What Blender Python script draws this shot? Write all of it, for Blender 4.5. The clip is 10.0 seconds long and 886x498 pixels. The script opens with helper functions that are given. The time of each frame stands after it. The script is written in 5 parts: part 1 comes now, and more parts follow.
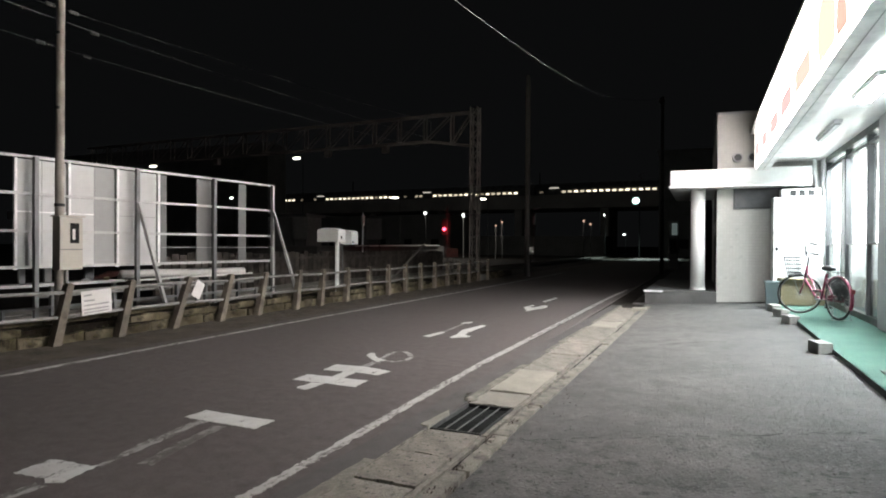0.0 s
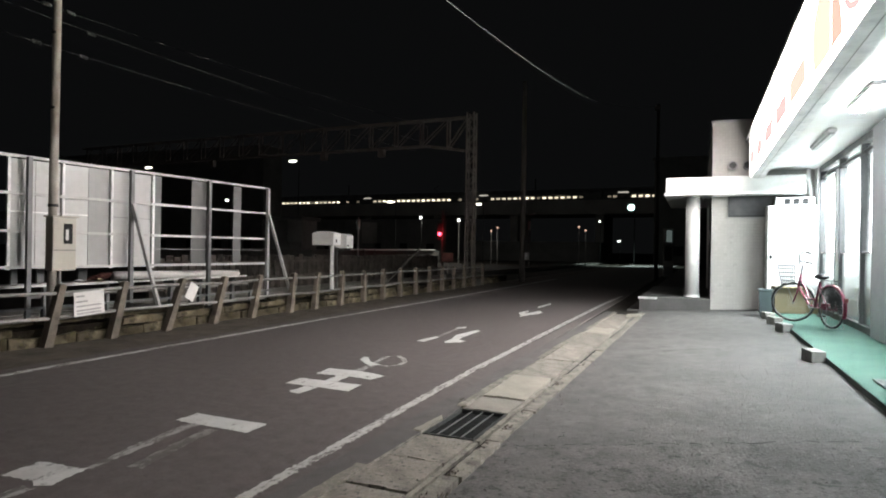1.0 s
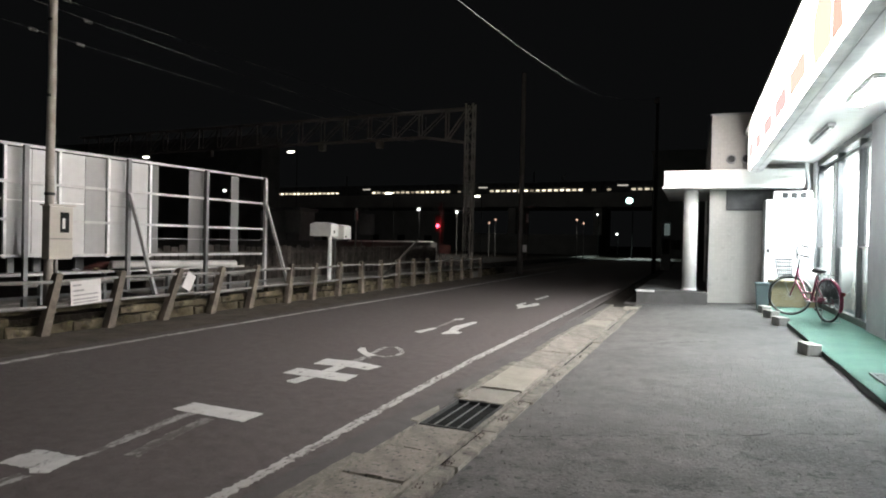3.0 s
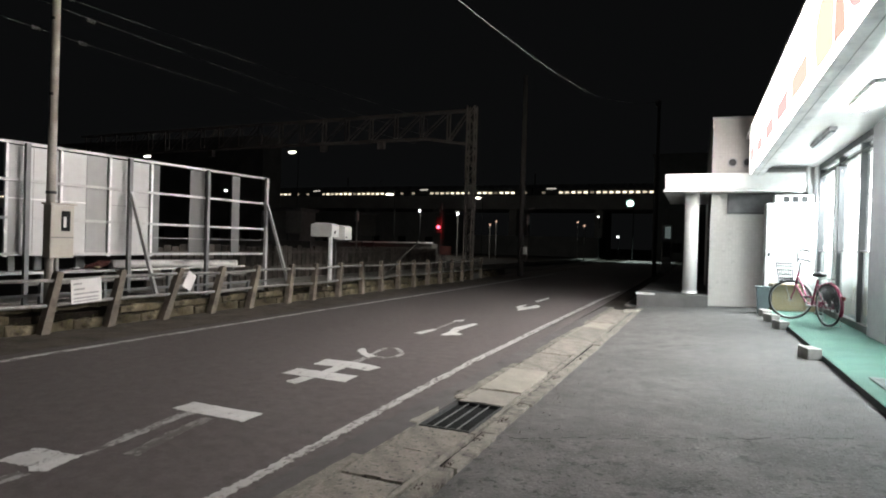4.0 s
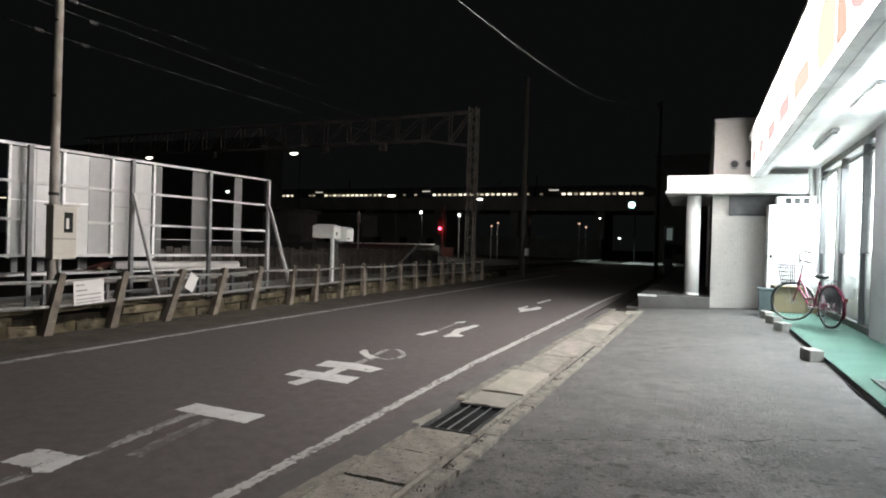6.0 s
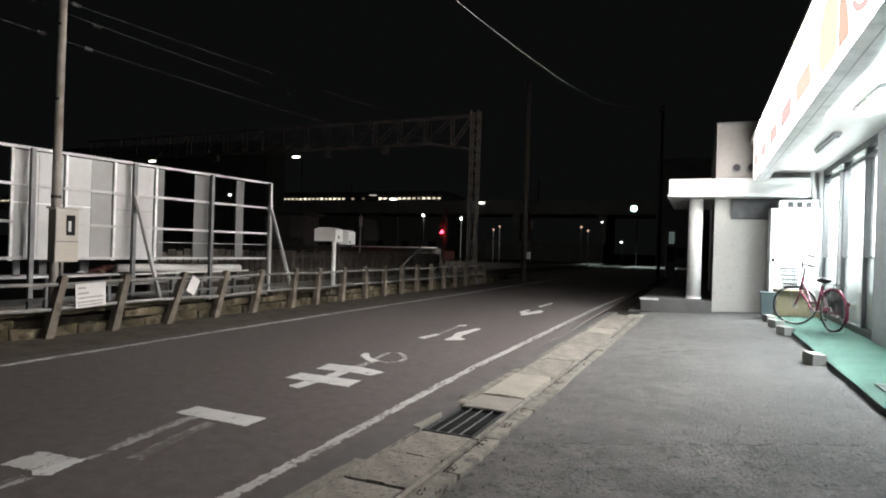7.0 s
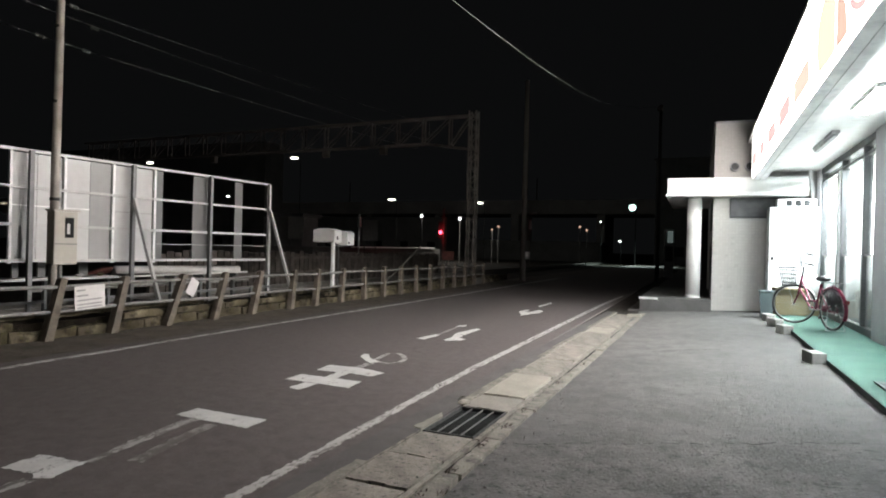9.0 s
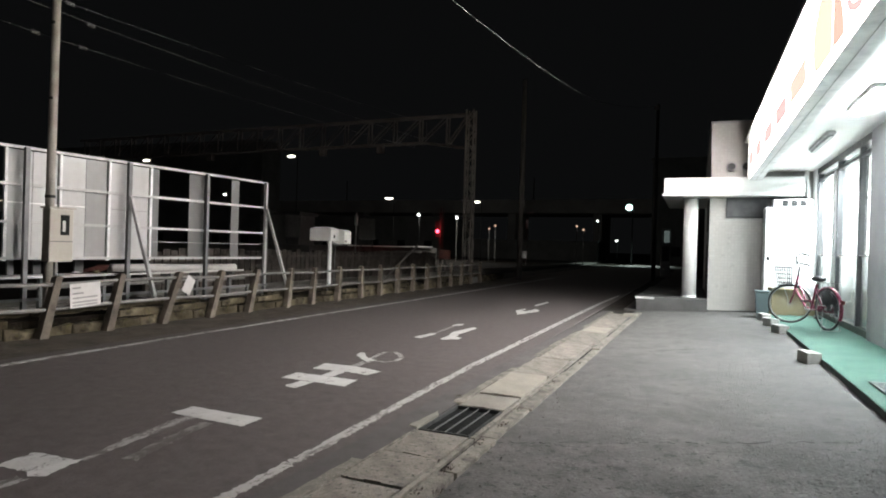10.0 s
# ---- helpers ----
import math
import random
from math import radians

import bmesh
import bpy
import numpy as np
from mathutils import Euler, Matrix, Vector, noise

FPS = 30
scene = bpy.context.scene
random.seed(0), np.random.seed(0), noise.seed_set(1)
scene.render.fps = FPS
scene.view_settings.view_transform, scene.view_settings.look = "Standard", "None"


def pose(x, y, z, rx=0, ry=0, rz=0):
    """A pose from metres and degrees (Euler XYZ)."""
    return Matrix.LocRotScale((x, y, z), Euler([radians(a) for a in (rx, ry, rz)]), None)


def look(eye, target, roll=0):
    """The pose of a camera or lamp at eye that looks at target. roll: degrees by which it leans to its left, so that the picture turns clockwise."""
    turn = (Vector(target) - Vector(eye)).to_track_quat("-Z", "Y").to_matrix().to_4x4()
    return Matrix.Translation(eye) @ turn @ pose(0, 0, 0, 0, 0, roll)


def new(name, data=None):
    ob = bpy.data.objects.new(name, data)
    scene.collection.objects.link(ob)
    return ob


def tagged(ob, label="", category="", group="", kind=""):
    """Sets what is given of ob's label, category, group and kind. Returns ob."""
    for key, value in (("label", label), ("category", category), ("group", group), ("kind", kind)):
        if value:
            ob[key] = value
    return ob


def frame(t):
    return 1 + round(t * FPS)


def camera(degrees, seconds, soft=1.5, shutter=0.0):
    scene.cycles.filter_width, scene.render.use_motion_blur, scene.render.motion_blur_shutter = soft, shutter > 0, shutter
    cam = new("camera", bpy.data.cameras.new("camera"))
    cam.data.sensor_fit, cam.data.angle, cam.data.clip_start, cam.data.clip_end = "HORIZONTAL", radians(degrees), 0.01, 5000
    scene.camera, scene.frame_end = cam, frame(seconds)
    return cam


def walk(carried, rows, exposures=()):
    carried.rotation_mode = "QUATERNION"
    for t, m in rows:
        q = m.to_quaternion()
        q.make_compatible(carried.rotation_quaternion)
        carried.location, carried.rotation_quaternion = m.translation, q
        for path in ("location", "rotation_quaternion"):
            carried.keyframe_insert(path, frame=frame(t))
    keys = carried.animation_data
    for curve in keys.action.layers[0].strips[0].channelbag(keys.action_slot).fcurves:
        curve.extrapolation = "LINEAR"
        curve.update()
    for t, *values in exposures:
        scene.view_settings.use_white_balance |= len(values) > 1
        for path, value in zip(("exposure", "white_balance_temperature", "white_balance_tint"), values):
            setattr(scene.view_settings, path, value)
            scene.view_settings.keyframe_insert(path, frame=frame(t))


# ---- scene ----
cam = camera(70.4, 10.0, soft=1.9)
PATH = [
    (0, (-0.002, -0.004, 1.309), (-0.769, 1.843, 1.297), 0.3),
    (0.5, (0.007, -0.002, 1.308), (-0.747, 1.85, 1.314), 0.9),
    (1, (-0.002, 0.004, 1.308), (-0.755, 1.856, 1.311), 0.9),
    (1.5, (-0.008, 0.011, 1.299), (-0.758, 1.865, 1.297), 0.9),
    (2, (-0.002, 0.013, 1.297), (-0.767, 1.861, 1.295), 1.0),
    (2.5, (-0.004, 0.012, 1.3), (-0.756, 1.865, 1.278), 1.0),
    (4, (-0.005, 0.011, 1.298), (-0.753, 1.865, 1.28), 1.7),
    (4.5, (-0.008, 0.009, 1.298), (-0.756, 1.864, 1.282), 1.8),
    (5, (-0.01, 0.015, 1.297), (-0.756, 1.871, 1.279), 1.7),
    (5.5, (-0.01, 0.002, 1.301), (-0.759, 1.856, 1.283), 1.7),
    (7, (-0.004, 0.009, 1.298), (-0.763, 1.86, 1.295), 1.8),
    (7.5, (-0.008, 0.006, 1.299), (-0.771, 1.855, 1.294), 1.8),
    (8, (-0.005, 0.009, 1.295), (-0.771, 1.856, 1.277), 1.7),
    (8.5, (-0.005, 0.014, 1.294), (-0.757, 1.867, 1.289), 1.8),
    (9, (-0.012, 0.006, 1.3), (-0.767, 1.858, 1.298), 1.5),
    (9.5, (-0.004, 0.009, 1.301), (-0.757, 1.862, 1.3), 1.7),
    (10, (-0.01, 0.01, 1.298), (-0.756, 1.866, 1.293), 1.7),
]
walk(cam, [(t, look(eye, target, roll)) for t, eye, target, roll in PATH])

# ---------------------------------------------------------------- night sky and exposure
world = bpy.data.worlds.new("night")
scene.world = world
world.use_nodes = True
world.node_tree.nodes["Background"].inputs[0].default_value = (0.0019, 0.0020, 0.0021, 1)
world.node_tree.nodes["Background"].inputs[1].default_value = 1.0
scene.view_settings.exposure = 0.80

# strengths of the lights of the place
SIGN_GLOW = 29.0        # backlit shop sign
TUBE_GLOW = 200.0       # tubes under the shop's eaves
SHOP_WATTS = 320.0      # ceiling lamps in the shop
STREET_WATTS = 2600.0  # lamp down the road

# heights and lines of the plan
MAT_Z = 0.17
SLOPE = 0.042


def yard_z(x):
    return max(0.0, SLOPE * (x + 1.2))


# ---------------------------------------------------------------- mesh helpers
def mesh_of(bm, name, material, smooth=False):
    bmesh.ops.recalc_face_normals(bm, faces=bm.faces)
    me = bpy.data.meshes.new(name)
    bm.to_mesh(me)
    bm.free()
    for m in (material if isinstance(material, (list, tuple)) else [material]):
        me.materials.append(m)
    if smooth:
        for p in me.polygons:
            p.use_smooth = True
    return me


def part(name, bm, material, parent=None, label="", smooth=False, at=None):
    ob = new(name, mesh_of(bm, name, material, smooth))
    if parent:
        ob.parent = parent
    if at is not None:
        ob.matrix_basis = at
    if label:
        tagged(ob, label)
    return ob


def thing(name, label, category, at=None, group="", kind=""):
    ob = new(name)
    ob.empty_display_size = 0.1
    if at is not None:
        ob.matrix_basis = at
    return tagged(ob, label, category, group, kind)


def box(bm, x0, x1, y0, y1, z0, z1, bevel=0.0, m=None):
    vs = [bm.verts.new((x, y, z)) for x in (x0, x1) for y in (y0, y1) for z in (z0, z1)]
    fs = [bm.faces.new([vs[i] for i in f]) for f in
          ((0, 1, 3, 2), (4, 6, 7, 5), (0, 4, 5, 1), (2, 3, 7, 6), (0, 2, 6, 4), (1, 5, 7, 3))]
    if bevel > 0:
        es = list({e for f in fs for e in f.edges})
        r = bmesh.ops.bevel(bm, geom=es, offset=bevel, segments=2, affect="EDGES", profile=0.5)
        vs = list({v for v in vs if v.is_valid} | set(r["verts"]))
    if m is not None:
        for v in vs:
            if v.is_valid:
                v.co = m @ v.co
    return bm


def boxed(*a, **k):
    return box(bmesh.new(), *a, **k)


def tube(bm, pts, r, n=8, closed=False, caps=True):
    """A round tube along points; r is a radius or one for each point."""
    pts = [Vector(p) for p in pts]
    rs = r if isinstance(r, (list, tuple)) else [r] * len(pts)
    rings, ref = [], None
    for i, p in enumerate(pts):
        a = pts[i - 1] if (i or closed) else p
        b = pts[(i + 1) % len(pts)] if (closed or i + 1 < len(pts)) else p
        d = (b - a).normalized()
        if ref is None:
            ref = Vector((0, 0, 1)) if abs(d.z) < 0.9 else Vector((1, 0, 0))
        side = d.cross(ref).normalized()
        ref = side.cross(d).normalized()
        rings.append([bm.verts.new(p + rs[i] * (math.cos(2 * math.pi * k / n) * side + math.sin(2 * math.pi * k / n) * ref)) for k in range(n)])
    m = len(rings)
    for i in range(m if closed else m - 1):
        a, b = rings[i], rings[(i + 1) % m]
        for k in range(n):
            bm.faces.new((a[k], a[(k + 1) % n], b[(k + 1) % n], b[k]))
    if caps and not closed:
        bm.faces.new(rings[0][::-1])
        bm.faces.new(rings[-1])
    return bm


def tubed(pts, r, n=8, closed=False):
    return tube(bmesh.new(), pts, r, n, closed)


def beam(bm, p, q, w, h=None):
    """A square bar from p to q."""
    p, q = Vector(p), Vector(q)
    h = h or w
    d = (q - p).normalized()
    up = Vector((0, 0, 1)) if abs(d.z) < 0.95 else Vector((0, 1, 0))
    s = d.cross(up).normalized()
    u = s.cross(d)
    vs = [bm.verts.new(c + a * s * w / 2 + b * u * h / 2) for c in (p, q) for a, b in ((-1, -1), (1, -1), (1, 1), (-1, 1))]
    for f in ((3, 2, 1, 0), (4, 5, 6, 7), (0, 1, 5, 4), (1, 2, 6, 5), (2, 3, 7, 6), (3, 0, 4, 7)):
        bm.faces.new([vs[i] for i in f])
    return bm


def beamed(p, q, w, h=None):
    return beam(bmesh.new(), p, q, w, h)


def prism(bm, poly, z0, z1):
    """A flat plate over an outline of x, y points."""
    lo = [bm.verts.new((x, y, z0)) for x, y in poly]
    hi = [bm.verts.new((x, y, z1)) for x, y in poly]
    bm.faces.new(hi)
    bm.faces.new(lo[::-1])
    n = len(poly)
    for i in range(n):
        bm.faces.new((lo[i], lo[(i + 1) % n], hi[(i + 1) % n], hi[i]))
    return bm


def extrude_y(bm, prof, y0, y1):
    """A solid with the outline prof of x, z points from y0 to y1."""
    a = [bm.verts.new((x, y0, z)) for x, z in prof]
    b = [bm.verts.new((x, y1, z)) for x, z in prof]
    n = len(prof)
    bm.faces.new(a)
    bm.faces.new(b[::-1])
    for i in range(n):
        bm.faces.new((a[i], b[i], b[(i + 1) % n], a[(i + 1) % n]))
    return bm


def ball(bm, c, r, sx=1, sy=1, sz=1, n=10):
    res = bmesh.ops.create_uvsphere(bm, u_segments=n, v_segments=max(5, n // 2), radius=r)
    for v in res["verts"]:
        v.co = Vector((v.co.x * sx, v.co.y * sy, v.co.z * sz)) + Vector(c)
    return bm


def grid_sheet(x0, x1, y0, y1, nx, ny, zf):
    bm = bmesh.new()
    vs = [[bm.verts.new((x, y, zf(x, y))) for y in np.linspace(y0, y1, ny + 1)] for x in np.linspace(x0, x1, nx + 1)]
    for i in range(nx):
        for j in range(ny):
            bm.faces.new((vs[i][j], vs[i + 1][j], vs[i + 1][j + 1], vs[i][j + 1]))
    return bm


def rough_outline(poly, step=0.05, jag=0.006, seed=1):
    """The outline with its edges broken up a little, as worn paint has them."""
    rnd = random.Random(seed)
    out = []
    for i, (x, y) in enumerate(poly):
        x2, y2 = poly[(i + 1) % len(poly)]
        n = max(1, int(math.hypot(x2 - x, y2 - y) / step))
        for k in range(n):
            out.append((x + (x2 - x) * k / n + rnd.uniform(-jag, jag), y + (y2 - y) * k / n + rnd.uniform(-jag, jag)))
    return out


# ---------------------------------------------------------------- materials
def mat(name, col, rough=0.6, metal=0.0, var=0.2, scale=6.0, bump=0.0, bscale=80.0, spot=None, spot_scale=3.0, spot_at=(0.5, 0.7),
        piece=0.0, glow=None, glow_strength=0.0, coat=0.0, spec=0.5, flecks=()):
    m = bpy.data.materials.new(name)
    m.use_nodes = True
    nt = m.node_tree
    bs = nt.nodes["Principled BSDF"]
    N, L = nt.nodes.new, nt.links.new
    co = N("ShaderNodeTexCoord")

    def noise_at(s, detail=4.0):
        t = N("ShaderNodeTexNoise")
        t.inputs["Scale"].default_value, t.inputs["Detail"].default_value = s, detail
        L(co.outputs["Object"], t.inputs["Vector"])
        return t.outputs["Fac"]

    def ramp(src, a, b, lo, hi):
        r = N("ShaderNodeMapRange")
        for k, v in zip(("From Min", "From Max", "To Min", "To Max"), (a, b, lo, hi)):
            r.inputs[k].default_value = v
        L(src, r.inputs["Value"])
        return r.outputs["Result"]

    def times(a, b):
        r = N("ShaderNodeMath")
        r.operation = "MULTIPLY"
        L(a, r.inputs[0])
        L(b, r.inputs[1])
        return r.outputs[0]

    fac = times(ramp(noise_at(scale), 0.3, 0.7, 1 - var, 1 + var), ramp(noise_at(scale * 9, 6), 0.3, 0.7, 1 - var * 0.6, 1 + var * 0.6))
    if piece:
        info = N("ShaderNodeObjectInfo")
        fac = times(fac, ramp(info.outputs["Random"], 0, 1, 1 - piece, 1 + piece))
    base = N("ShaderNodeRGB")
    base.outputs[0].default_value = (*col, 1)
    out = base.outputs[0]
    if spot:
        mx = N("ShaderNodeMix")
        mx.data_type = "RGBA"
        L(ramp(noise_at(spot_scale, 8), spot_at[0], spot_at[1], 0, 1), mx.inputs["Factor"])
        L(out, mx.inputs["A"])
        mx.inputs["B"].default_value = (*spot, 1)
        out = mx.outputs["Result"]
    for fcol, fscale, fa, fb in flecks:
        mx = N("ShaderNodeMix")
        mx.data_type = "RGBA"
        L(ramp(noise_at(fscale, 3), fa, fb, 0, 1), mx.inputs["Factor"])
        L(out, mx.inputs["A"])
        mx.inputs["B"].default_value = (*fcol, 1)
        out = mx.outputs["Result"]
    sc = N("ShaderNodeVectorMath")
    sc.operation = "SCALE"
    L(out, sc.inputs[0])
    L(fac, sc.inputs["Scale"])
    L(sc.outputs[0], bs.inputs["Base Color"])
    L(ramp(noise_at(scale * 3), 0.3, 0.7, max(0.03, rough - 0.08), min(1, rough + 0.08)), bs.inputs["Roughness"])
    bs.inputs["Metallic"].default_value = metal
    bs.inputs["Coat Weight"].default_value = coat
    bs.inputs["Specular IOR Level"].default_value = spec
    if bump:
        b = N("ShaderNodeBump")
        b.inputs["Strength"].default_value = 1.0
        b.inputs["Distance"].default_value = bump
        L(noise_at(bscale, 6), b.inputs["Height"])
        L(b.outputs[0], bs.inputs["Normal"])
    if glow:
        bs.inputs["Emission Color"].default_value = (*glow, 1)
        bs.inputs["Emission Strength"].default_value = glow_strength
    return m


def glowing(name, col, strength, vary=0.0):
    """A surface that gives off light."""
    m = bpy.data.materials.new(name)
    m.use_nodes = True
    nt = m.node_tree
    nt.nodes.clear()
    e, o = nt.nodes.new("ShaderNodeEmission"), nt.nodes.new("ShaderNodeOutputMaterial")
    e.inputs[0].default_value, e.inputs[1].default_value = (*col, 1), strength
    if vary:
        i, r = nt.nodes.new("ShaderNodeObjectInfo"), nt.nodes.new("ShaderNodeMapRange")
        r.inputs["To Min"].default_value, r.inputs["To Max"].default_value = strength * (1 - vary), strength * (1 + vary)
        nt.links.new(i.outputs["Random"], r.inputs["Value"])
        nt.links.new(r.outputs[0], e.inputs[1])
    nt.links.new(e.outputs[0], o.inputs[0])
    return m


def worn_paint(name, col, under, wear=0.5, scale=14.0):
    """Road paint worn through to the asphalt in ragged patches and along the way of the wheels."""
    m = mat(name, col, 0.65, 0, 0.10, 5, 0.002, 160)
    nt = m.node_tree
    bs = nt.nodes["Principled BSDF"]
    N, L = nt.nodes.new, nt.links.new
    co = N("ShaderNodeTexCoord")
    total = None
    for sx, sy, k, detail in ((scale * 0.35, scale * 0.12, 0.40, 3.0), (scale, scale * 0.6, 0.35, 8.0), (scale * 5, scale * 5, 0.25, 4.0)):
        mp, t, w = N("ShaderNodeMapping"), N("ShaderNodeTexNoise"), N("ShaderNodeMath")
        mp.inputs["Scale"].default_value = (sx, sy, sx)
        t.inputs["Scale"].default_value, t.inputs["Detail"].default_value, t.inputs["Roughness"].default_value = 1.0, detail, 0.7
        w.operation = "MULTIPLY_ADD"
        w.inputs[1].default_value, w.inputs[2].default_value = k, 0.0
        L(co.outputs["Object"], mp.inputs[0])
        L(mp.outputs[0], t.inputs["Vector"])
        L(t.outputs["Fac"], w.inputs[0])
        if total is not None:
            L(total, w.inputs[2])
        total = w.outputs[0]
    r, mx = N("ShaderNodeMapRange"), N("ShaderNodeMix")
    mx.data_type = "RGBA"
    r.inputs["From Min"].default_value, r.inputs["From Max"].default_value = wear, wear + 0.035
    L(total, r.inputs["Value"])
    L(r.outputs[0], mx.inputs["Factor"])
    L(bs.inputs["Base Color"].links[0].from_socket, mx.inputs["A"])
    mx.inputs["B"].default_value = (*under, 1)
    L(mx.outputs["Result"], bs.inputs["Base Color"])
    return m


def tile_wall(name, col, joint, size):
    """Small glazed wall tiles, too small to tell apart from the road."""
    m = mat(name, col, 0.35, 0, 0.06, 1.2)
    nt = m.node_tree
    bs = nt.nodes["Principled BSDF"]
    br, co = nt.nodes.new("ShaderNodeTexBrick"), nt.nodes.new("ShaderNodeTexCoord")
    mp = nt.nodes.new("ShaderNodeMapping")
    mp.inputs["Rotation"].default_value = (radians(90), 0, 0)
    br.offset = 0.0
    for k, v in (("Scale", 1.0), ("Mortar Size", size * 0.07), ("Brick Width", size), ("Row Height", size), ("Mortar Smooth", 0.2), ("Bias", 0.0)):
        br.inputs[k].default_value = v
    br.inputs["Color1"].default_value = (*col, 1)
    br.inputs["Color2"].default_value = (*[c * 0.92 for c in col], 1)
    br.inputs["Mortar"].default_value = (*joint, 1)
    nt.links.new(co.outputs["Object"], mp.inputs[0])
    nt.links.new(mp.outputs[0], br.inputs["Vector"])
    nt.links.new(br.outputs["Color"], bs.inputs["Base Color"])
    b = nt.nodes.new("ShaderNodeBump")
    b.invert = True
    b.inputs["Distance"].default_value = 0.003
    nt.links.new(br.outputs["Fac"], b.inputs["Height"])
    nt.links.new(b.outputs[0], bs.inputs["Normal"])
    return m


def glass_mat(name, tint=(0.95, 0.98, 0.97)):
    m = bpy.data.materials.new(name)
    m.use_nodes = True
    nt = m.node_tree
    nt.nodes.clear()
    N, L = nt.nodes.new, nt.links.new
    tr, gl, lw, mx, o = N("ShaderNodeBsdfTransparent"), N("ShaderNodeBsdfGlossy"), N("ShaderNodeLayerWeight"), N("ShaderNodeMixShader"), N("ShaderNodeOutputMaterial")
    pw, sc = N("ShaderNodeMath"), N("ShaderNodeMath")
    pw.operation, sc.operation = "POWER", "MULTIPLY_ADD"
    pw.inputs[1].default_value, sc.inputs[1].default_value, sc.inputs[2].default_value = 5.0, 0.35, 0.03
    tr.inputs[0].default_value = (*tint, 1)
    gl.inputs["Roughness"].default_value = 0.03
    L(lw.outputs["Facing"], pw.inputs[0])
    L(pw.outputs[0], sc.inputs[0])
    L(sc.outputs[0], mx.inputs[0])
    L(tr.outputs[0], mx.inputs[1])
    L(gl.outputs[0], mx.inputs[2])
    L(mx.outputs[0], o.inputs[0])
    return m


def film_mat(name):
    """A frosted film: some light passes straight, some is scattered."""
    m = bpy.data.materials.new(name)
    m.use_nodes = True
    nt = m.node_tree
    nt.nodes.clear()
    N, L = nt.nodes.new, nt.links.new
    tr, tl, df, m1, m2, o = N("ShaderNodeBsdfTransparent"), N("ShaderNodeBsdfTranslucent"), N("ShaderNodeBsdfDiffuse"), N("ShaderNodeMixShader"), N("ShaderNodeMixShader"), N("ShaderNodeOutputMaterial")
    tr.inputs[0].default_value = (0.86, 0.88, 0.88, 1)
    tl.inputs[0].default_value = (0.34, 0.35, 0.35, 1)
    df.inputs[0].default_value = (0.22, 0.22, 0.22, 1)
    m1.inputs[0].default_value, m2.inputs[0].default_value = 0.35, 0.50
    L(tl.outputs[0], m1.inputs[1])
    L(df.outputs[0], m1.inputs[2])
    L(m1.outputs[0], m2.inputs[1])
    L(tr.outputs[0], m2.inputs[2])
    L(m2.outputs[0], o.inputs[0])
    return m


ASPHALT = (0.074, 0.0605, 0.0582)
YARD = (0.061, 0.057, 0.055)
M_ground = mat("gravel_earth", (0.021, 0.017, 0.014), 0.95, 0, 0.35, 1.2, 0.02, 20, spec=0.15)
M_road = mat("road_asphalt", ASPHALT, 0.88, 0, 0.18, 9.0, 0.007, 120, spot=(0.082, 0.067, 0.065), spot_scale=0.35, spot_at=(0.45, 0.62), flecks=(((0.040, 0.033, 0.032), 60.0, 0.60, 0.70), ((0.10, 0.085, 0.082), 130.0, 0.64, 0.72)))
M_patch = mat("patched_asphalt", (0.064, 0.057, 0.055), 0.85, 0, 0.16, 1.5, 0.006, 190)
M_shoulder = mat("dirty_shoulder", (0.066, 0.052, 0.039), 0.9, 0, 0.35, 3.0, 0.012, 60, spot=(0.045, 0.036, 0.023), spot_scale=2.5, flecks=(((0.02, 0.017, 0.012), 22.0, 0.60, 0.70),))
M_yard = mat("forecourt_asphalt", (0.064, 0.060, 0.058), 0.88, 0, 0.22, 5.0, 0.006, 60, spot=(0.050, 0.047, 0.0455), spot_scale=0.9, spot_at=(0.44, 0.62), flecks=(((0.030, 0.028, 0.027), 14.0, 0.63, 0.68), ((0.10, 0.095, 0.091), 90.0, 0.62, 0.68), ((0.048, 0.045, 0.043), 3.0, 0.55, 0.66)))
M_yard_old = mat("pitted_asphalt", (0.066, 0.061, 0.0585), 0.9, 0, 0.28, 4.0, 0.007, 45, spot=(0.044, 0.0405, 0.039), spot_scale=1.3, spot_at=(0.48, 0.60),
                 flecks=(((0.020, 0.0185, 0.018), 9.0, 0.60, 0.65), ((0.018, 0.0165, 0.016), 24.0, 0.62, 0.66), ((0.12, 0.113, 0.108), 70.0, 0.62, 0.67)))
M_chip = mat("asphalt_chippings", (0.10, 0.095, 0.09), 0.85, 0, 0.3, 30)
M_paint = worn_paint("road_paint", (0.50, 0.485, 0.478), ASPHALT, 0.555, 20)
M_paint_thin = worn_paint("faded_road_paint", (0.30, 0.285, 0.28), ASPHALT, 0.49, 22)
M_paint_worn = worn_paint("half_worn_road_paint", (0.46, 0.445, 0.44), ASPHALT, 0.53, 20)
M_paint_faint = worn_paint("faint_road_paint", (0.20, 0.185, 0.18), ASPHALT, 0.475, 20)
M_line = worn_paint("line_paint", (0.36, 0.338, 0.33), ASPHALT, 0.512, 30)
M_slab = mat("slab_concrete", (0.165, 0.145, 0.125), 0.85, 0, 0.26, 6, 0.009, 60, spot=(0.105, 0.092, 0.078), spot_scale=4, piece=0.14, flecks=(((0.055, 0.05, 0.044), 35.0, 0.58, 0.66), ((0.24, 0.215, 0.19), 70.0, 0.62, 0.70)))
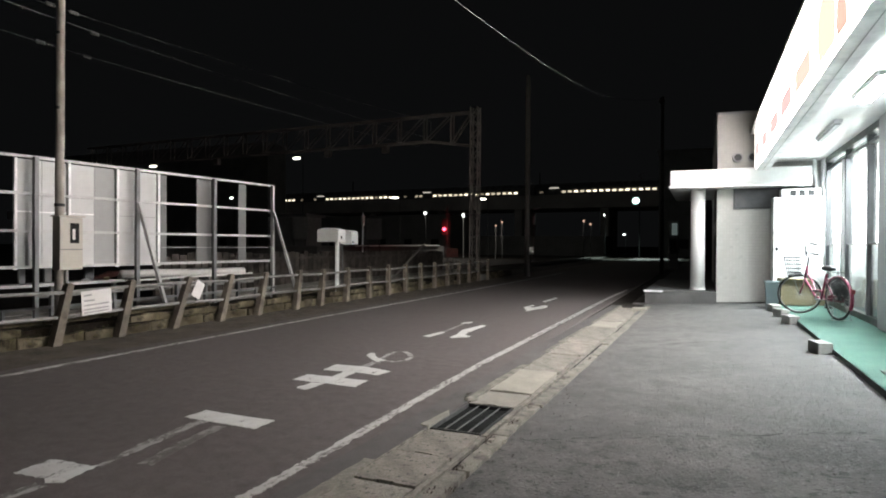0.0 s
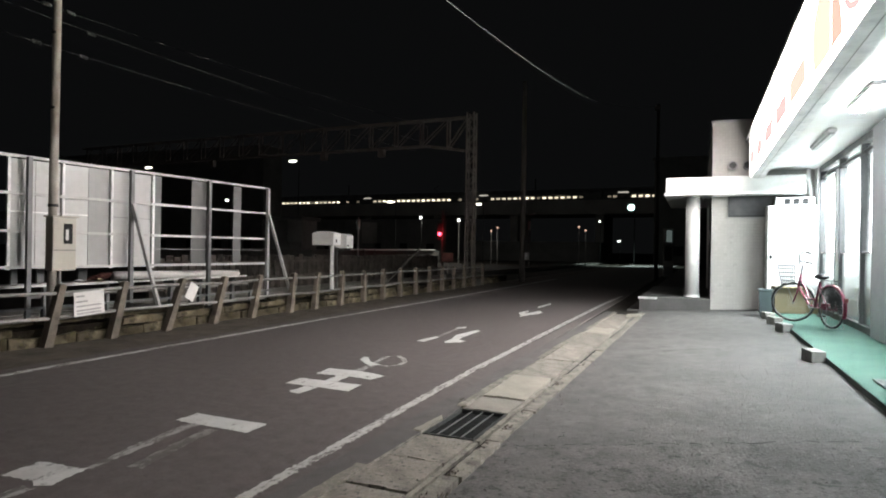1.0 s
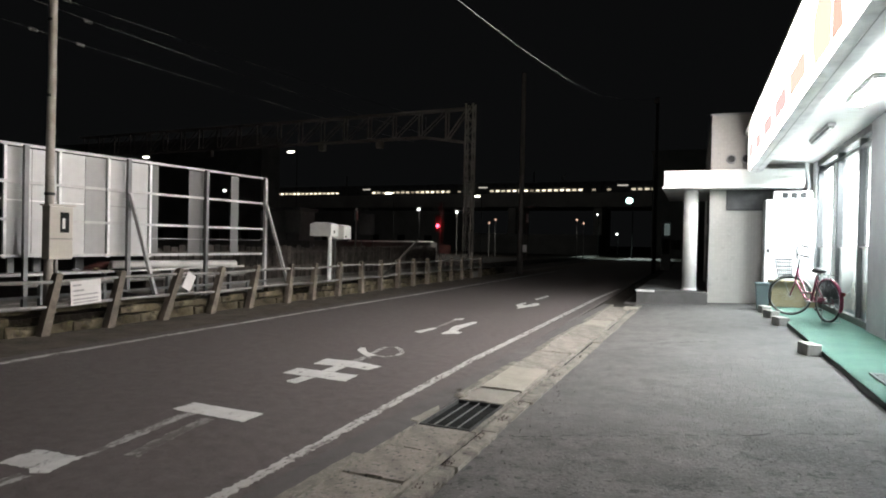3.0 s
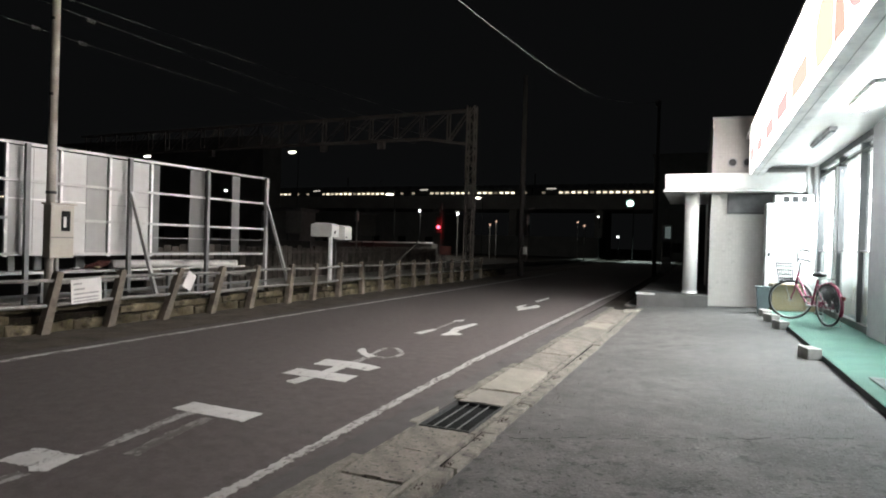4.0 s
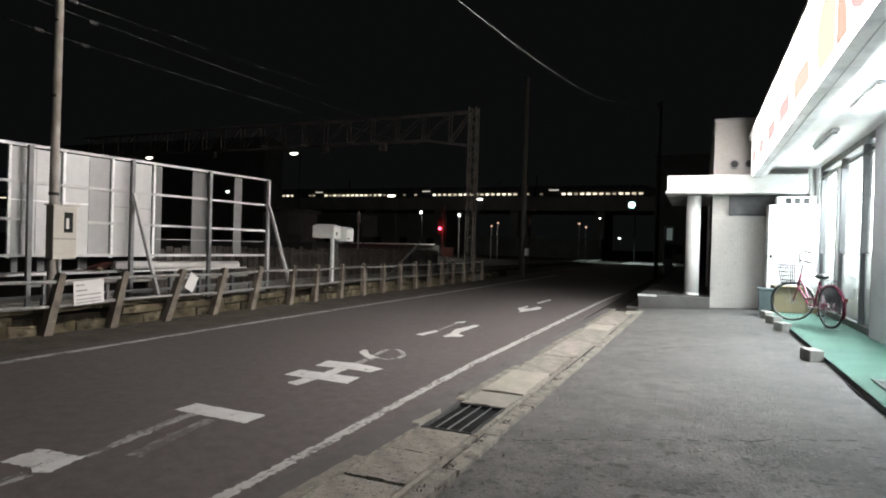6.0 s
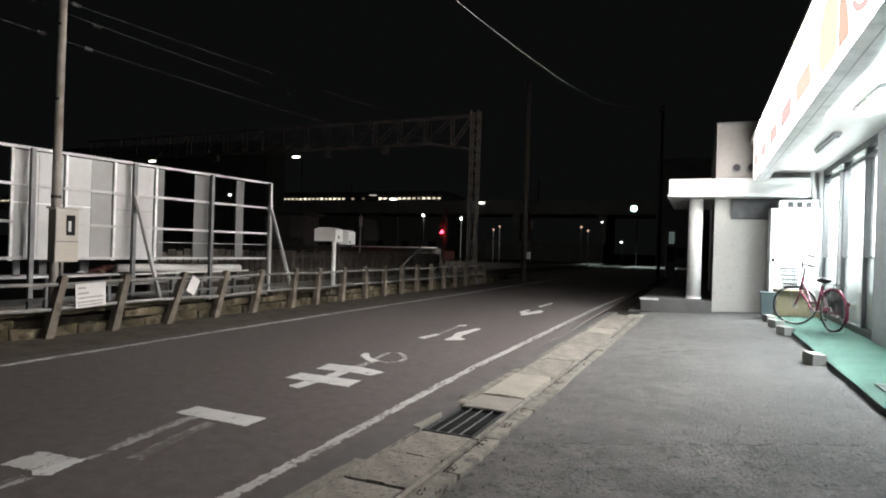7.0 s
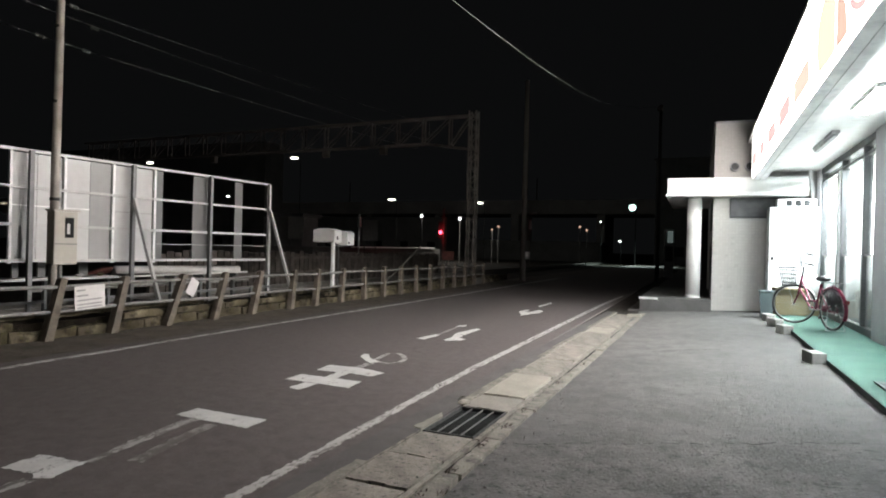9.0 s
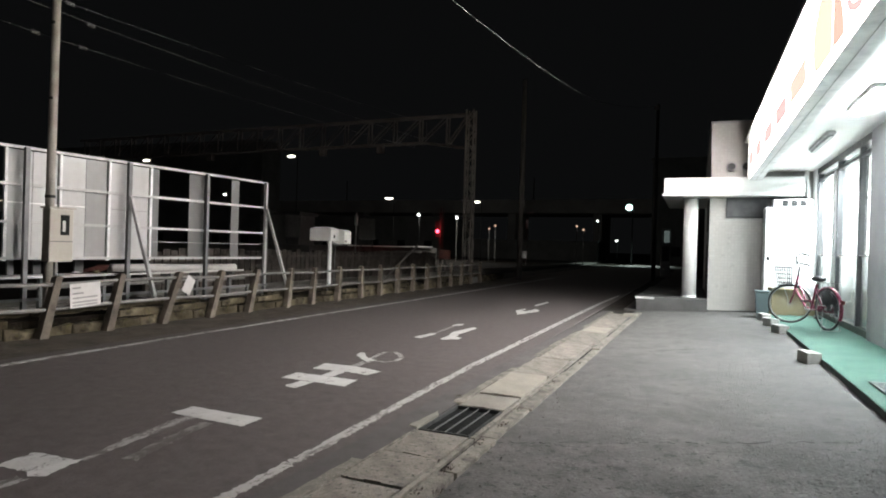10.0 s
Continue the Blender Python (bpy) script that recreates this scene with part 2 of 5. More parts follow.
M_slab_new = mat("newer_slab_concrete", (0.222, 0.203, 0.172), 0.85, 0, 0.14, 4, 0.003, 110, piece=0.05)
M_slab_mid = mat("patched_slab_concrete", (0.185, 0.168, 0.145), 0.85, 0, 0.16, 4, 0.004, 110, piece=0.05)
M_kerb = mat("old_kerb_concrete", (0.145, 0.128, 0.111), 0.9, 0, 0.25, 8, 0.010, 60, spot=(0.085, 0.075, 0.064), spot_scale=9, spot_at=(0.48, 0.66), piece=0.14, flecks=(((0.22, 0.20, 0.175), 70.0, 0.60, 0.70), ((0.03, 0.027, 0.024), 18.0, 0.66, 0.71)))
M_steel_dark = mat("grate_steel", (0.025, 0.025, 0.025), 0.6, 0.3, 0.3, 12, 0.001, 120)
M_steel_bar = mat("worn_grate_steel", (0.11, 0.107, 0.104), 0.6, 0.3, 0.2, 12)
M_leaf = mat("dead_leaf", (0.032, 0.022, 0.013), 0.9, 0, 0.4, 20)
M_crack = mat("crack_dirt", (0.012, 0.011, 0.011), 0.95, spec=0.1)
M_gap_shade = mat("drain_gap_shade", (0.008, 0.008, 0.008), 0.95, spec=0.1)
M_post = mat("fence_post_concrete", (0.14, 0.117, 0.094), 0.9, 0, 0.25, 6, 0.005, 70, spot=(0.07, 0.058, 0.049), spot_scale=5, piece=0.12)
M_pipe_pale = mat("pale_coated_pipe", (0.50, 0.48, 0.465), 0.55, 0, 0.10, 3)
M_pipe = mat("galvanised_pipe", (0.21, 0.20, 0.19), 0.5, 0.35, 0.25, 8, 0.0008, 60, spot=(0.2, 0.15, 0.11), spot_scale=9, spot_at=(0.6, 0.75))
M_block = mat("mossy_concrete", (0.090, 0.073, 0.051), 0.95, 0, 0.30, 3, 0.02, 18, spot=(0.046, 0.037, 0.021), spot_scale=1.8, spot_at=(0.42, 0.62), piece=0.30, flecks=(((0.135, 0.116, 0.080), 4.0, 0.52, 0.75), ((0.020, 0.015, 0.011), 7.0, 0.56, 0.70), ((0.062, 0.055, 0.024), 11.0, 0.60, 0.72)), spec=0.2)
M_soil = mat("dark_bank_soil", (0.013, 0.0095, 0.007), 0.95, 0, 0.4, 4, 0.03, 25, spot=(0.020, 0.017, 0.008), spot_scale=3, spec=0.1)
M_moss = mat("moss_and_weeds", (0.060, 0.061, 0.022), 0.95, 0, 0.35, 9)
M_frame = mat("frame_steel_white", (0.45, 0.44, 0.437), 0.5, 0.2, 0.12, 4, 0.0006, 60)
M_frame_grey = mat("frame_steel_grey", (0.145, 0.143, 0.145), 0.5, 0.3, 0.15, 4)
M_strip = mat("bright_joint_strip", (0.80, 0.79, 0.78), 0.4)
M_panel = mat("white_sheet_panel", (0.47, 0.467, 0.465), 0.45, 0.0, 0.06, 0.9, 0.001, 8, piece=0.05)
M_panel_mid = mat("dull_sheet_panel", (0.29, 0.285, 0.283), 0.5, 0.0, 0.06, 0.9, 0.001, 8)
M_panel_grey = mat("grey_sheet_panel", (0.125, 0.123, 0.122), 0.5, 0.0, 0.08, 0.9, piece=0.08)
M_pole = mat("pole_concrete", (0.33, 0.30, 0.27), 0.85, 0, 0.16, 4, 0.002, 60, spot=(0.24, 0.2, 0.18), spot_scale=3)
M_meter = mat("meter_box_plastic", (0.38, 0.35, 0.30), 0.45, 0, 0.06, 3)
M_dark_glass = mat("dark_meter_window", (0.012, 0.012, 0.012), 0.6, spec=0.1)
M_smoked = mat("smoked_panel", (0.10, 0.10, 0.105), 0.75)
M_rope = mat("old_red_rope", (0.11, 0.040, 0.032), 0.9, 0, 0.3, 8)
M_sheet = mat("notice_sheet", (0.55, 0.52, 0.51), 0.6, 0, 0.06, 7)
M_ink = mat("faded_print", (0.28, 0.27, 0.27), 0.7)
M_cabinet_far = mat("control_box_paint", (0.78, 0.78, 0.76), 0.5, 0, 0.06, 3, spot=(0.66, 0.65, 0.62), spot_scale=3)
M_dark = mat("dark_opening", (0.015, 0.015, 0.016), 0.8)
M_mast = mat("mast_steel", (0.12, 0.109, 0.10), 0.6, 0.1, 0.2, 3)
# less than half the mast steel's base colour, for the whole gantry truss
M_truss = mat("dark_truss_steel", (0.055, 0.047, 0.043), 0.75, 0.0, 0.3, 2)
M_cable = mat("cable_sheath", (0.14, 0.14, 0.14), 0.6)
M_wire_far = mat("dull_wire", (0.04, 0.039, 0.037), 0.6)
M_tile = tile_wall("wall_tile", (0.475, 0.465, 0.445), (0.415, 0.405, 0.385), 0.066)
M_white = mat("white_paint", (0.78, 0.79, 0.79), 0.45, 0, 0.05, 1.5, 0.0008, 20, spot=(0.66, 0.65, 0.62), spot_scale=1.5, spot_at=(0.5, 0.8))
M_white_gloss = mat("white_enamel", (0.8, 0.81, 0.81), 0.3, 0, 0.03, 1.0)
M_column = mat("column_paint", (0.66, 0.66, 0.65), 0.5, 0, 0.07, 2, 0.001, 30)
M_step = mat("porch_floor", (0.065, 0.063, 0.062), 0.7, 0, 0.15, 3, 0.002, 80)
M_step_edge = mat("step_nosing", (0.6, 0.6, 0.6), 0.4, 0.3)
M_mat = mat("green_turf_mat", (0.041, 0.102, 0.078), 0.95, 0, 0.14, 1.2, 0.006, 220, spot=(0.056, 0.125, 0.10), spot_scale=1.1, spot_at=(0.45, 0.7))
M_pillar = mat("pillar_render", (0.33, 0.33, 0.34), 0.7, 0, 0.08, 2, 0.002, 40)
M_alu = mat("window_aluminium", (0.050, 0.052, 0.055), 0.5, 0.3, 0.1, 3)
M_alu_dark = mat("dark_bronze_rail", (0.06, 0.058, 0.056), 0.5, 0.2, 0.1, 3)
M_edge = mat("edging_concrete", (0.075, 0.092, 0.085), 0.8, 0, 0.15, 5)
M_glass = glass_mat("window_glass")
M_film = film_mat("frosted_film")
M_film_edge = mat("peach_film_edge", (0.55, 0.36, 0.20), 0.5)
M_shop_floor = mat("shop_floor_vinyl", (0.5, 0.49, 0.46), 0.35, 0, 0.08, 2)
M_shop_wall = mat("shop_wall", (0.76, 0.76, 0.74), 0.7, 0, 0.05, 1)
M_shelf = mat("shelf_board", (0.72, 0.71, 0.68), 0.5, 0, 0.1, 3)
M_red = mat("bicycle_red_paint", (0.17, 0.020, 0.052), 0.3, 0.2, 0.06, 8, coat=0.5)
M_rubber = mat("tyre_rubber", (0.03, 0.03, 0.03), 0.8, 0, 0.2, 12)
M_chrome = mat("dull_chrome", (0.32, 0.32, 0.32), 0.35, 0.8, 0.05, 10)
M_wire = mat("basket_wire", (0.04, 0.04, 0.042), 0.6, 0.0, spec=0.2)
M_saddle = mat("saddle_vinyl", (0.025, 0.025, 0.028), 0.5)
M_reflector = mat("reflector", (0.12, 0.01, 0.01), 0.3)
M_cardboard = mat("cardboard", (0.21, 0.175, 0.105), 0.85, 0, 0.12, 3, 0.001, 40)
M_bag = mat("white_plastic_bag", (0.72, 0.72, 0.72), 0.35, 0, 0.06, 6, 0.01, 14)
M_bin = mat("teal_plastic", (0.075, 0.10, 0.105), 0.45, 0, 0.1, 4)
M_stone = mat("cast_block_concrete", (0.27, 0.265, 0.25), 0.9, 0, 0.16, 9, 0.004, 110, piece=0.1)
M_sign = glowing("backlit_sign_face", (1.0, 0.94, 0.89), SIGN_GLOW)
M_sign_end = glowing("dim_end_of_sign_face", (1.0, 0.94, 0.88), 1.6)
M_sign_red = glowing("backlit_sign_red", (1.0, 0.68, 0.65), 0.62)
M_sign_orange = glowing("backlit_sign_orange", (1.0, 0.76, 0.63), 0.66)
M_sign_yellow = glowing("backlit_sign_yellow", (1.0, 0.93, 0.70), 0.66)
M_sign_deep = glowing("backlit_sign_deep_orange", (1.0, 0.66, 0.53), 0.62)
M_sign_under = mat("sign_underside", (0.78, 0.78, 0.80), 0.5, 0.1, 0.10, 2, spot=(0.62, 0.62, 0.65), spot_scale=5)
M_tube = glowing("fluorescent_diffuser", (0.94, 0.98, 1.0), TUBE_GLOW)
M_fix = mat("lamp_housing", (0.52, 0.52, 0.53), 0.4)
M_fix_off = mat("unlit_lamp_diffuser", (0.30, 0.31, 0.32), 0.4)
M_viaduct = mat("viaduct_concrete", (0.32, 0.31, 0.30), 0.9, 0, 0.15, 0.4)
M_train = mat("train_body_paint", (0.12, 0.125, 0.13), 0.3, 0.1, 0.05, 0.5)
M_win = glowing("lit_train_window", (1.0, 0.88, 0.64), 0.85, 0.6)
M_win_dim = glowing("dim_train_window", (1.0, 0.86, 0.62), 0.18, 0.6)
M_display = glowing("train_display", (1.0, 0.94, 0.8), 0.32)
M_tail = glowing("train_tail_lamp", (1.0, 0.12, 0.05), 2.0)
# near-black base colour shared by most lamp poles, arms and heads
M_black = mat("near_black_steel", (0.006, 0.006, 0.006), 0.8, spec=0.1)
# about a fifth of M_pole's base colour, for the two distant poles
M_far_pole = mat("dark_pole_concrete", (0.065, 0.060, 0.056), 0.9, 0, 0.2, 3)
M_far = mat("far_building", (0.08, 0.08, 0.078), 0.9, 0, 0.2, 0.5)
M_far_light = mat("far_building_pale", (0.13, 0.125, 0.12), 0.9, 0, 0.2, 0.5)
M_lamp_white = glowing("yard_lamp_lens", (1.0, 0.97, 0.84), 3.0)
M_lamp_cold = glowing("small_lamp_lens", (0.95, 1.0, 0.97), 2.5)
M_lamp_orange = glowing("orange_lamp_lens", (1.0, 0.62, 0.45), 0.6)
M_dim_panel = glowing("dim_lit_panel", (0.75, 0.95, 0.9), 0.06)
M_street = glowing("street_lamp_lens", (0.62, 1.0, 0.90), 3.0)
M_red_lamp = glowing("signal_red_lens", (1.0, 0.05, 0.09), 6.0)
M_platform = mat("platform_concrete", (0.10, 0.095, 0.09), 0.9, 0, 0.2, 0.6)
M_platform_line = mat("platform_edge_paint", (0.75, 0.75, 0.72), 0.6)
M_plank = mat("old_sleeper_wood", (0.090, 0.076, 0.066), 0.9, 0, 0.3, 4, 0.006, 30, piece=0.25)

# ---------------------------------------------------------------- ground, road, forecourt
part("ground", grid_sheet(-900, 900, -300, 1500, 12, 12, lambda x, y: -0.03), M_ground)
tagged(bpy.data.objects["ground"], "dark gravel and earth reaching into the night", "ground", kind="structure")
road = tagged(part("road", boxed(-6.95, -1.98, -12, 83, -0.3, 0.0), M_road), "worn dark asphalt road lit by the shop", "road", kind="structure")
tagged(part("road_patch", boxed(-0.24, -0.02, -14, 11.3, -0.2, 0.003), M_patch, at=pose(-1.83, 3.0, 0, 0, 0, -1.0)), "paler patched asphalt strip along the drain", "road", kind="structure")
tagged(part("shoulder", grid_sheet(-7.62, -6.6, -12, 60, 6, 160, lambda x, y: 0.008 + 0.03 * max(0, -6.8 - x) + 0.012 * noise.noise((x * 3, y * 2, 0))), M_shoulder),
       "dirty road shoulder with silt along the wall", "road shoulder", kind="structure")
def yard_sheet(name, y0, y1, ny, material, label):
    def z(x, y):
        return yard_z(x) + 0.006 * noise.noise((x * 0.9, y * 0.9, 3))
    bm = grid_sheet(-1.22, 4.0, y0, y1, 30, ny, z)
    for v in bm.verts:                       # the seam between old and newer asphalt runs aslant
        v.co.y += 0.36 * (v.co.x + 0.12) * max(0.0, 1 - abs(v.co.y - 4.42) / 6.0)
    return tagged(part(name, bm, material), label, "pavement", kind="structure")


yard_sheet("forecourt", 4.42, 15.42, 80, M_yard, "grey asphalt forecourt of the shop")
yard_sheet("forecourt_old", -12, 4.42, 90, M_yard_old, "older dark pitted asphalt of the forecourt")
tagged(part("far_pavement", boxed(-1.5, 6, 15.0, 60, -0.2, 0.012), M_patch), "dark asphalt beside the far road", "pavement", kind="structure")


def crack(name, label, pts, w, seed):
    """A jagged open crack, as a thin dark strip just proud of the asphalt."""
    r = random.Random(seed)
    line = []
    for (x0, y0), (x1, y1) in zip(pts, pts[1:]):
        for k in range(14):
            f = k / 14
            line.append((x0 + (x1 - x0) * f + r.uniform(-0.02, 0.02), y0 + (y1 - y0) * f + r.uniform(-0.022, 0.022)))
    bm = bmesh.new()
    prev = None
    for k, (x, y) in enumerate(line):
        h = w * r.uniform(0.3, 1.0)
        z = yard_z(x) + 0.012
        pair = (bm.verts.new((x, y - h, z)), bm.verts.new((x, y + h, z)))
        if prev and r.random() > 0.35:
            bm.faces.new((prev[0], prev[1], pair[1], pair[0]))
        prev = pair
    return tagged(part(name, bm, M_crack), label, "crack", kind="structure")


crack("asphalt_crack", "jagged crack across the forecourt asphalt", [(-1.18, 4.03), (-0.8, 4.17), (-0.05, 4.44), (0.53, 4.66), (1.0, 4.83)], 0.013, 3)
crack("asphalt_crack", "short broken crack in the forecourt", [(-0.95, 4.2), (-0.85, 4.4), (-1.05, 4.75)], 0.009, 4)
crack("asphalt_crack", "long fine crack in the forecourt", [(-0.55, 8.5), (-0.3, 8.68), (0.05, 8.92), (0.3, 8.95)], 0.022, 5)
crack("asphalt_crack", "short dark seam in the forecourt", [(-0.9, 6.6), (-0.72, 6.75)], 0.014, 9)


def marking(name, polys, label, seed=1):
    ob = thing(name, label, "road marking", kind="structure")
    for i, (poly, material) in enumerate(polys):
        part("stroke", prism(bmesh.new(), rough_outline(poly, 0.022, 0.009, seed + i), 0.001, 0.004 if material is M_paint else 0.002), material, ob)
    return ob


def stroke(pts, w):
    """An outline of width w round a bent line."""
    left, right = [], []
    for i, p in enumerate(pts):
        a, b = Vector(pts[max(0, i - 1)]), Vector(pts[min(len(pts) - 1, i + 1)])
        d = (b - a).normalized()
        ww = w[i] if isinstance(w, (list, tuple)) else w
        n = Vector((-d.y, d.x)) * ww / 2
        left.append(tuple(Vector(p) + n))
        right.append(tuple(Vector(p) - n))
    return left + right[::-1]


tagged(part("edge_line_shop_side", prism(bmesh.new(), rough_outline([(-2.16, -6), (-2.085, -6), (-2.15, 3.4), (-2.197, 5), (-2.222, 6.5), (-2.197, 12), (-2.172, 16), (-2.07, 19.5), (-2.15, 19.5), (-2.255, 16), (-2.28, 12), (-2.302, 6.5), (-2.272, 5), (-2.222, 3.4)], 0.02, 0.013, 5), 0.001, 0.006), M_line),
       "worn white edge line painted on the road", "road marking", kind="structure")
tagged(part("edge_line_rail_side", prism(bmesh.new(), rough_outline([(-6.37, -4), (-6.29, -4), (-6.33, 9), (-6.25, 16), (-6.22, 30), (-6.29, 30), (-6.32, 16), (-6.41, 9)], 0.05, 0.016, 8), 0.001, 0.006), M_line),
       "thin worn white edge line by the shoulder", "road marking", kind="structure")

# stop writing, upside down from here: the sign for "stop" and the three syllables beyond it
P_, T_, F_, W_ = M_paint, M_paint_thin, M_paint_faint, M_paint_worn
marking("road_character", [([(-3.62, 2.35), (-3.64, 2.60), (-3.325, 2.61), (-3.375, 2.36)], W_),
                           ([(-3.37, 2.36), (-3.32, 2.61), (-3.28, 2.62), (-3.23, 2.36), (-3.31, 2.32)], P_),
                           ([(-3.61, 3.62), (-3.60, 3.83), (-2.93, 3.81), (-2.92, 3.58)], P_),
                           (stroke([(-3.30, 1.2), (-3.31, 2.3)], 0.09), T_),
                           (stroke([(-3.28, 2.62), (-3.36, 3.1), (-3.42, 3.6)], [0.05, 0.10, 0.11]), T_),
                           (stroke([(-3.05, 2.75), (-3.15, 3.2), (-3.2, 3.55)], 0.10), F_)], "white stop character painted on the road, partly worn away", 11)
marking("road_character", [([(-3.663, 5.042), (-3.681, 5.316), (-3.475, 5.309), (-2.985, 5.293), (-2.95, 5.004), (-3.275, 5.036)], P_),
                           ([(-3.66, 5.568), (-3.71, 5.87), (-3.374, 5.887), (-3.185, 5.856), (-2.984, 5.768), (-3.007, 5.557), (-3.27, 5.596)], P_),
                           ([(-3.43, 4.77), (-3.30, 4.74), (-3.29, 5.02), (-3.42, 5.02)], P_),
                           ([(-3.40, 5.31), (-3.27, 5.31), (-3.28, 5.58), (-3.41, 5.57)], P_),
                           ([(-3.686, 6.516), (-3.718, 6.682), (-3.66, 6.68), (-3.511, 6.448), (-3.315, 6.315), (-3.373, 6.19), (-3.50, 6.31)], P_),
                           (stroke([(-3.37, 5.89), (-3.37, 6.2)], 0.09), T_),
                           (stroke([(-3.41, 6.40), (-3.47, 6.65), (-3.48, 6.84), (-3.38, 6.93), (-3.27, 6.82), (-3.15, 6.62), (-3.11, 6.40), (-3.18, 6.29), (-3.30, 6.27)], 0.065), T_)],
        "white road character with two broad bars and a worn loop", 21)
marking("road_character", [([(-3.713, 8.216), (-3.706, 8.36), (-3.657, 8.75), (-3.57, 8.70), (-3.581, 8.443), (-3.593, 8.165)], P_),
                           ([(-3.729, 9.766), (-3.752, 9.933), (-3.643, 10.108), (-3.60, 9.90)], P_),
                           ([(-3.335, 8.30), (-3.337, 8.612), (-3.44, 9.04), (-3.345, 9.778), (-3.258, 9.668), (-3.259, 8.88), (-3.224, 8.60), (-3.10, 8.5), (-3.096, 8.36), (-3.28, 8.22)], P_),
                           (stroke([(-3.62, 8.76), (-3.66, 9.3), (-3.69, 9.75)], 0.06), F_)],
        "white road character with two upright strokes", 31)
marking("road_character", [([(-3.51, 12.92), (-3.467, 13.56), (-3.40, 13.4), (-3.388, 13.02), (-3.30, 13.0), (-3.224, 13.60), (-3.10, 13.4), (-3.075, 12.98), (-3.20, 12.5), (-3.276, 12.15), (-3.34, 12.5)], P_),
                           ([(-3.492, 14.555), (-3.448, 15.755), (-3.349, 15.44), (-3.388, 14.29)], P_)], "white road character far along the lane", 41)

# ---------------------------------------------------------------- drain along the road
DRAIN = pose(-1.83, 3.0, 0, 0, 0, -1.0)
drain = thing("drain_channel", "old concrete drain channel with cover slabs and broken kerb", "drain", DRAIN, kind="structure")
# near-black bed just under the covers: the channel's deep shade put into colour
part("pit", boxed(-0.004, 0.492, -14, 11.2, -0.4, -0.026), M_gap_shade, drain)
rnd = random.Random(4)


def slab_mesh(w, l, seed, material=None):
    """A cover slab with chipped edges and two hand notches."""
    r = random.Random(seed)
    a, b, d = w * r.uniform(0.30, 0.36), w * r.uniform(0.62, 0.68), 0.014
    o = rough_outline([(0, 0), (a, 0), (a + 0.01, d), (b - 0.01, d), (b, 0), (w, 0), (w, l), (0, l)], 0.06, 0.004, seed)
    bm = prism(bmesh.new(), o, -0.1, 0.0)
    top = max(bm.faces, key=lambda f: f.calc_center_median().z)
    bmesh.ops.inset_region(bm, faces=[top], thickness=0.012, depth=0.0)
    for v in top.verts:
        v.co.z += 0.004
    return mesh_of(bm, "slab", material or M_slab)


slab_meshes = [slab_mesh(0.385, 0.508 - 0.003 * k, k) for k in range(5)]


def lay_slab(me, y):
    ob = new("slab", me)
    ob.parent = drain
    ob.matrix_basis = pose(0.01 + rnd.uniform(-0.006, 0.006), y + 0.008, rnd.uniform(-0.004, 0.004), rnd.uniform(-0.4, 0.4), rnd.uniform(-0.5, 0.5), rnd.uniform(-0.5, 0.5))


for k in range(14):
    lay_slab(slab_meshes[k % 5], -6.225 + 0.524 * k)
# longer slabs beyond the grate, two of them newer
for k, (y0, y1, m_) in enumerate(((1.89, 2.38, M_slab_mid), (2.39, 3.42, M_slab_new), (3.44, 4.52, M_slab), (4.54, 5.84, M_slab), (5.86, 7.36, M_slab), (7.38, 8.22, M_slab_new), (8.24, 9.5, M_slab), (9.52, 10.9, M_slab))):
    lay_slab(slab_mesh(0.385, y1 - y0 - 0.030, 31 + k, m_), y0)
# kerb pieces on both sides, uneven and cracked
y = -6.0
while y < 11.1:
    l = rnd.uniform(0.45, 0.95)
    wob = rnd.uniform(-0.012, 0.012)
    o = rough_outline([(0.496 + wob, y), (0.598 + wob, y), (0.598 + wob, y + l - 0.022), (0.496 + wob, y + l - 0.022)], 0.06, 0.006, int(y * 100) + 900)
    part("kerb", prism(bmesh.new(), o, -0.12, 0.018 + rnd.uniform(-0.008, 0.008)), M_kerb, drain)
    l2 = l
    o = rough_outline([(0.405, y), (0.440, y), (0.440, y + l2 - 0.006), (0.405, y + l2 - 0.006)], 0.06, 0.004, int(y * 100) + 1900)
    part("kerb", prism(bmesh.new(), o, -0.12, 0.0 + rnd.uniform(-0.006, 0.004)), M_kerb, drain)
    if not 0.95 < y + l / 2 < 1.9:
        o = rough_outline([(-0.072 + rnd.uniform(-0.012, 0.012), y), (-0.006, y), (-0.006, y + l - 0.006), (-0.07 + rnd.uniform(-0.015, 0.012), y + l - 0.006)], 0.06, 0.006, int(y * 100) + 2900)
        part("kerb", prism(bmesh.new(), o, -0.12, 0.006 + rnd.uniform(-0.004, 0.006)), M_kerb, drain)
    y += l
part("kerb", prism(bmesh.new(), rough_outline([(-0.085, 1.14), (-0.012, 1.12), (-0.008, 1.50), (-0.05, 1.60)], 0.05, 0.006, 77), -0.1, 0.010), M_slab_mid, drain)
part("kerb", prism(bmesh.new(), rough_outline([(0.30, 10.35), (0.56, 10.42), (0.57, 10.62), (0.31, 10.60)], 0.05, 0.006, 78), -0.1, 0.045), M_slab_new, drain)
part("broken_lump", ball(bmesh.new(), (-0.02, 2.0, 0.0), 0.055, 1.1, 1.4, 0.5, 8), M_kerb, drain)
grate = thing("drain_grate", "dark steel drain grate with four long slots", "drain grate", DRAIN)
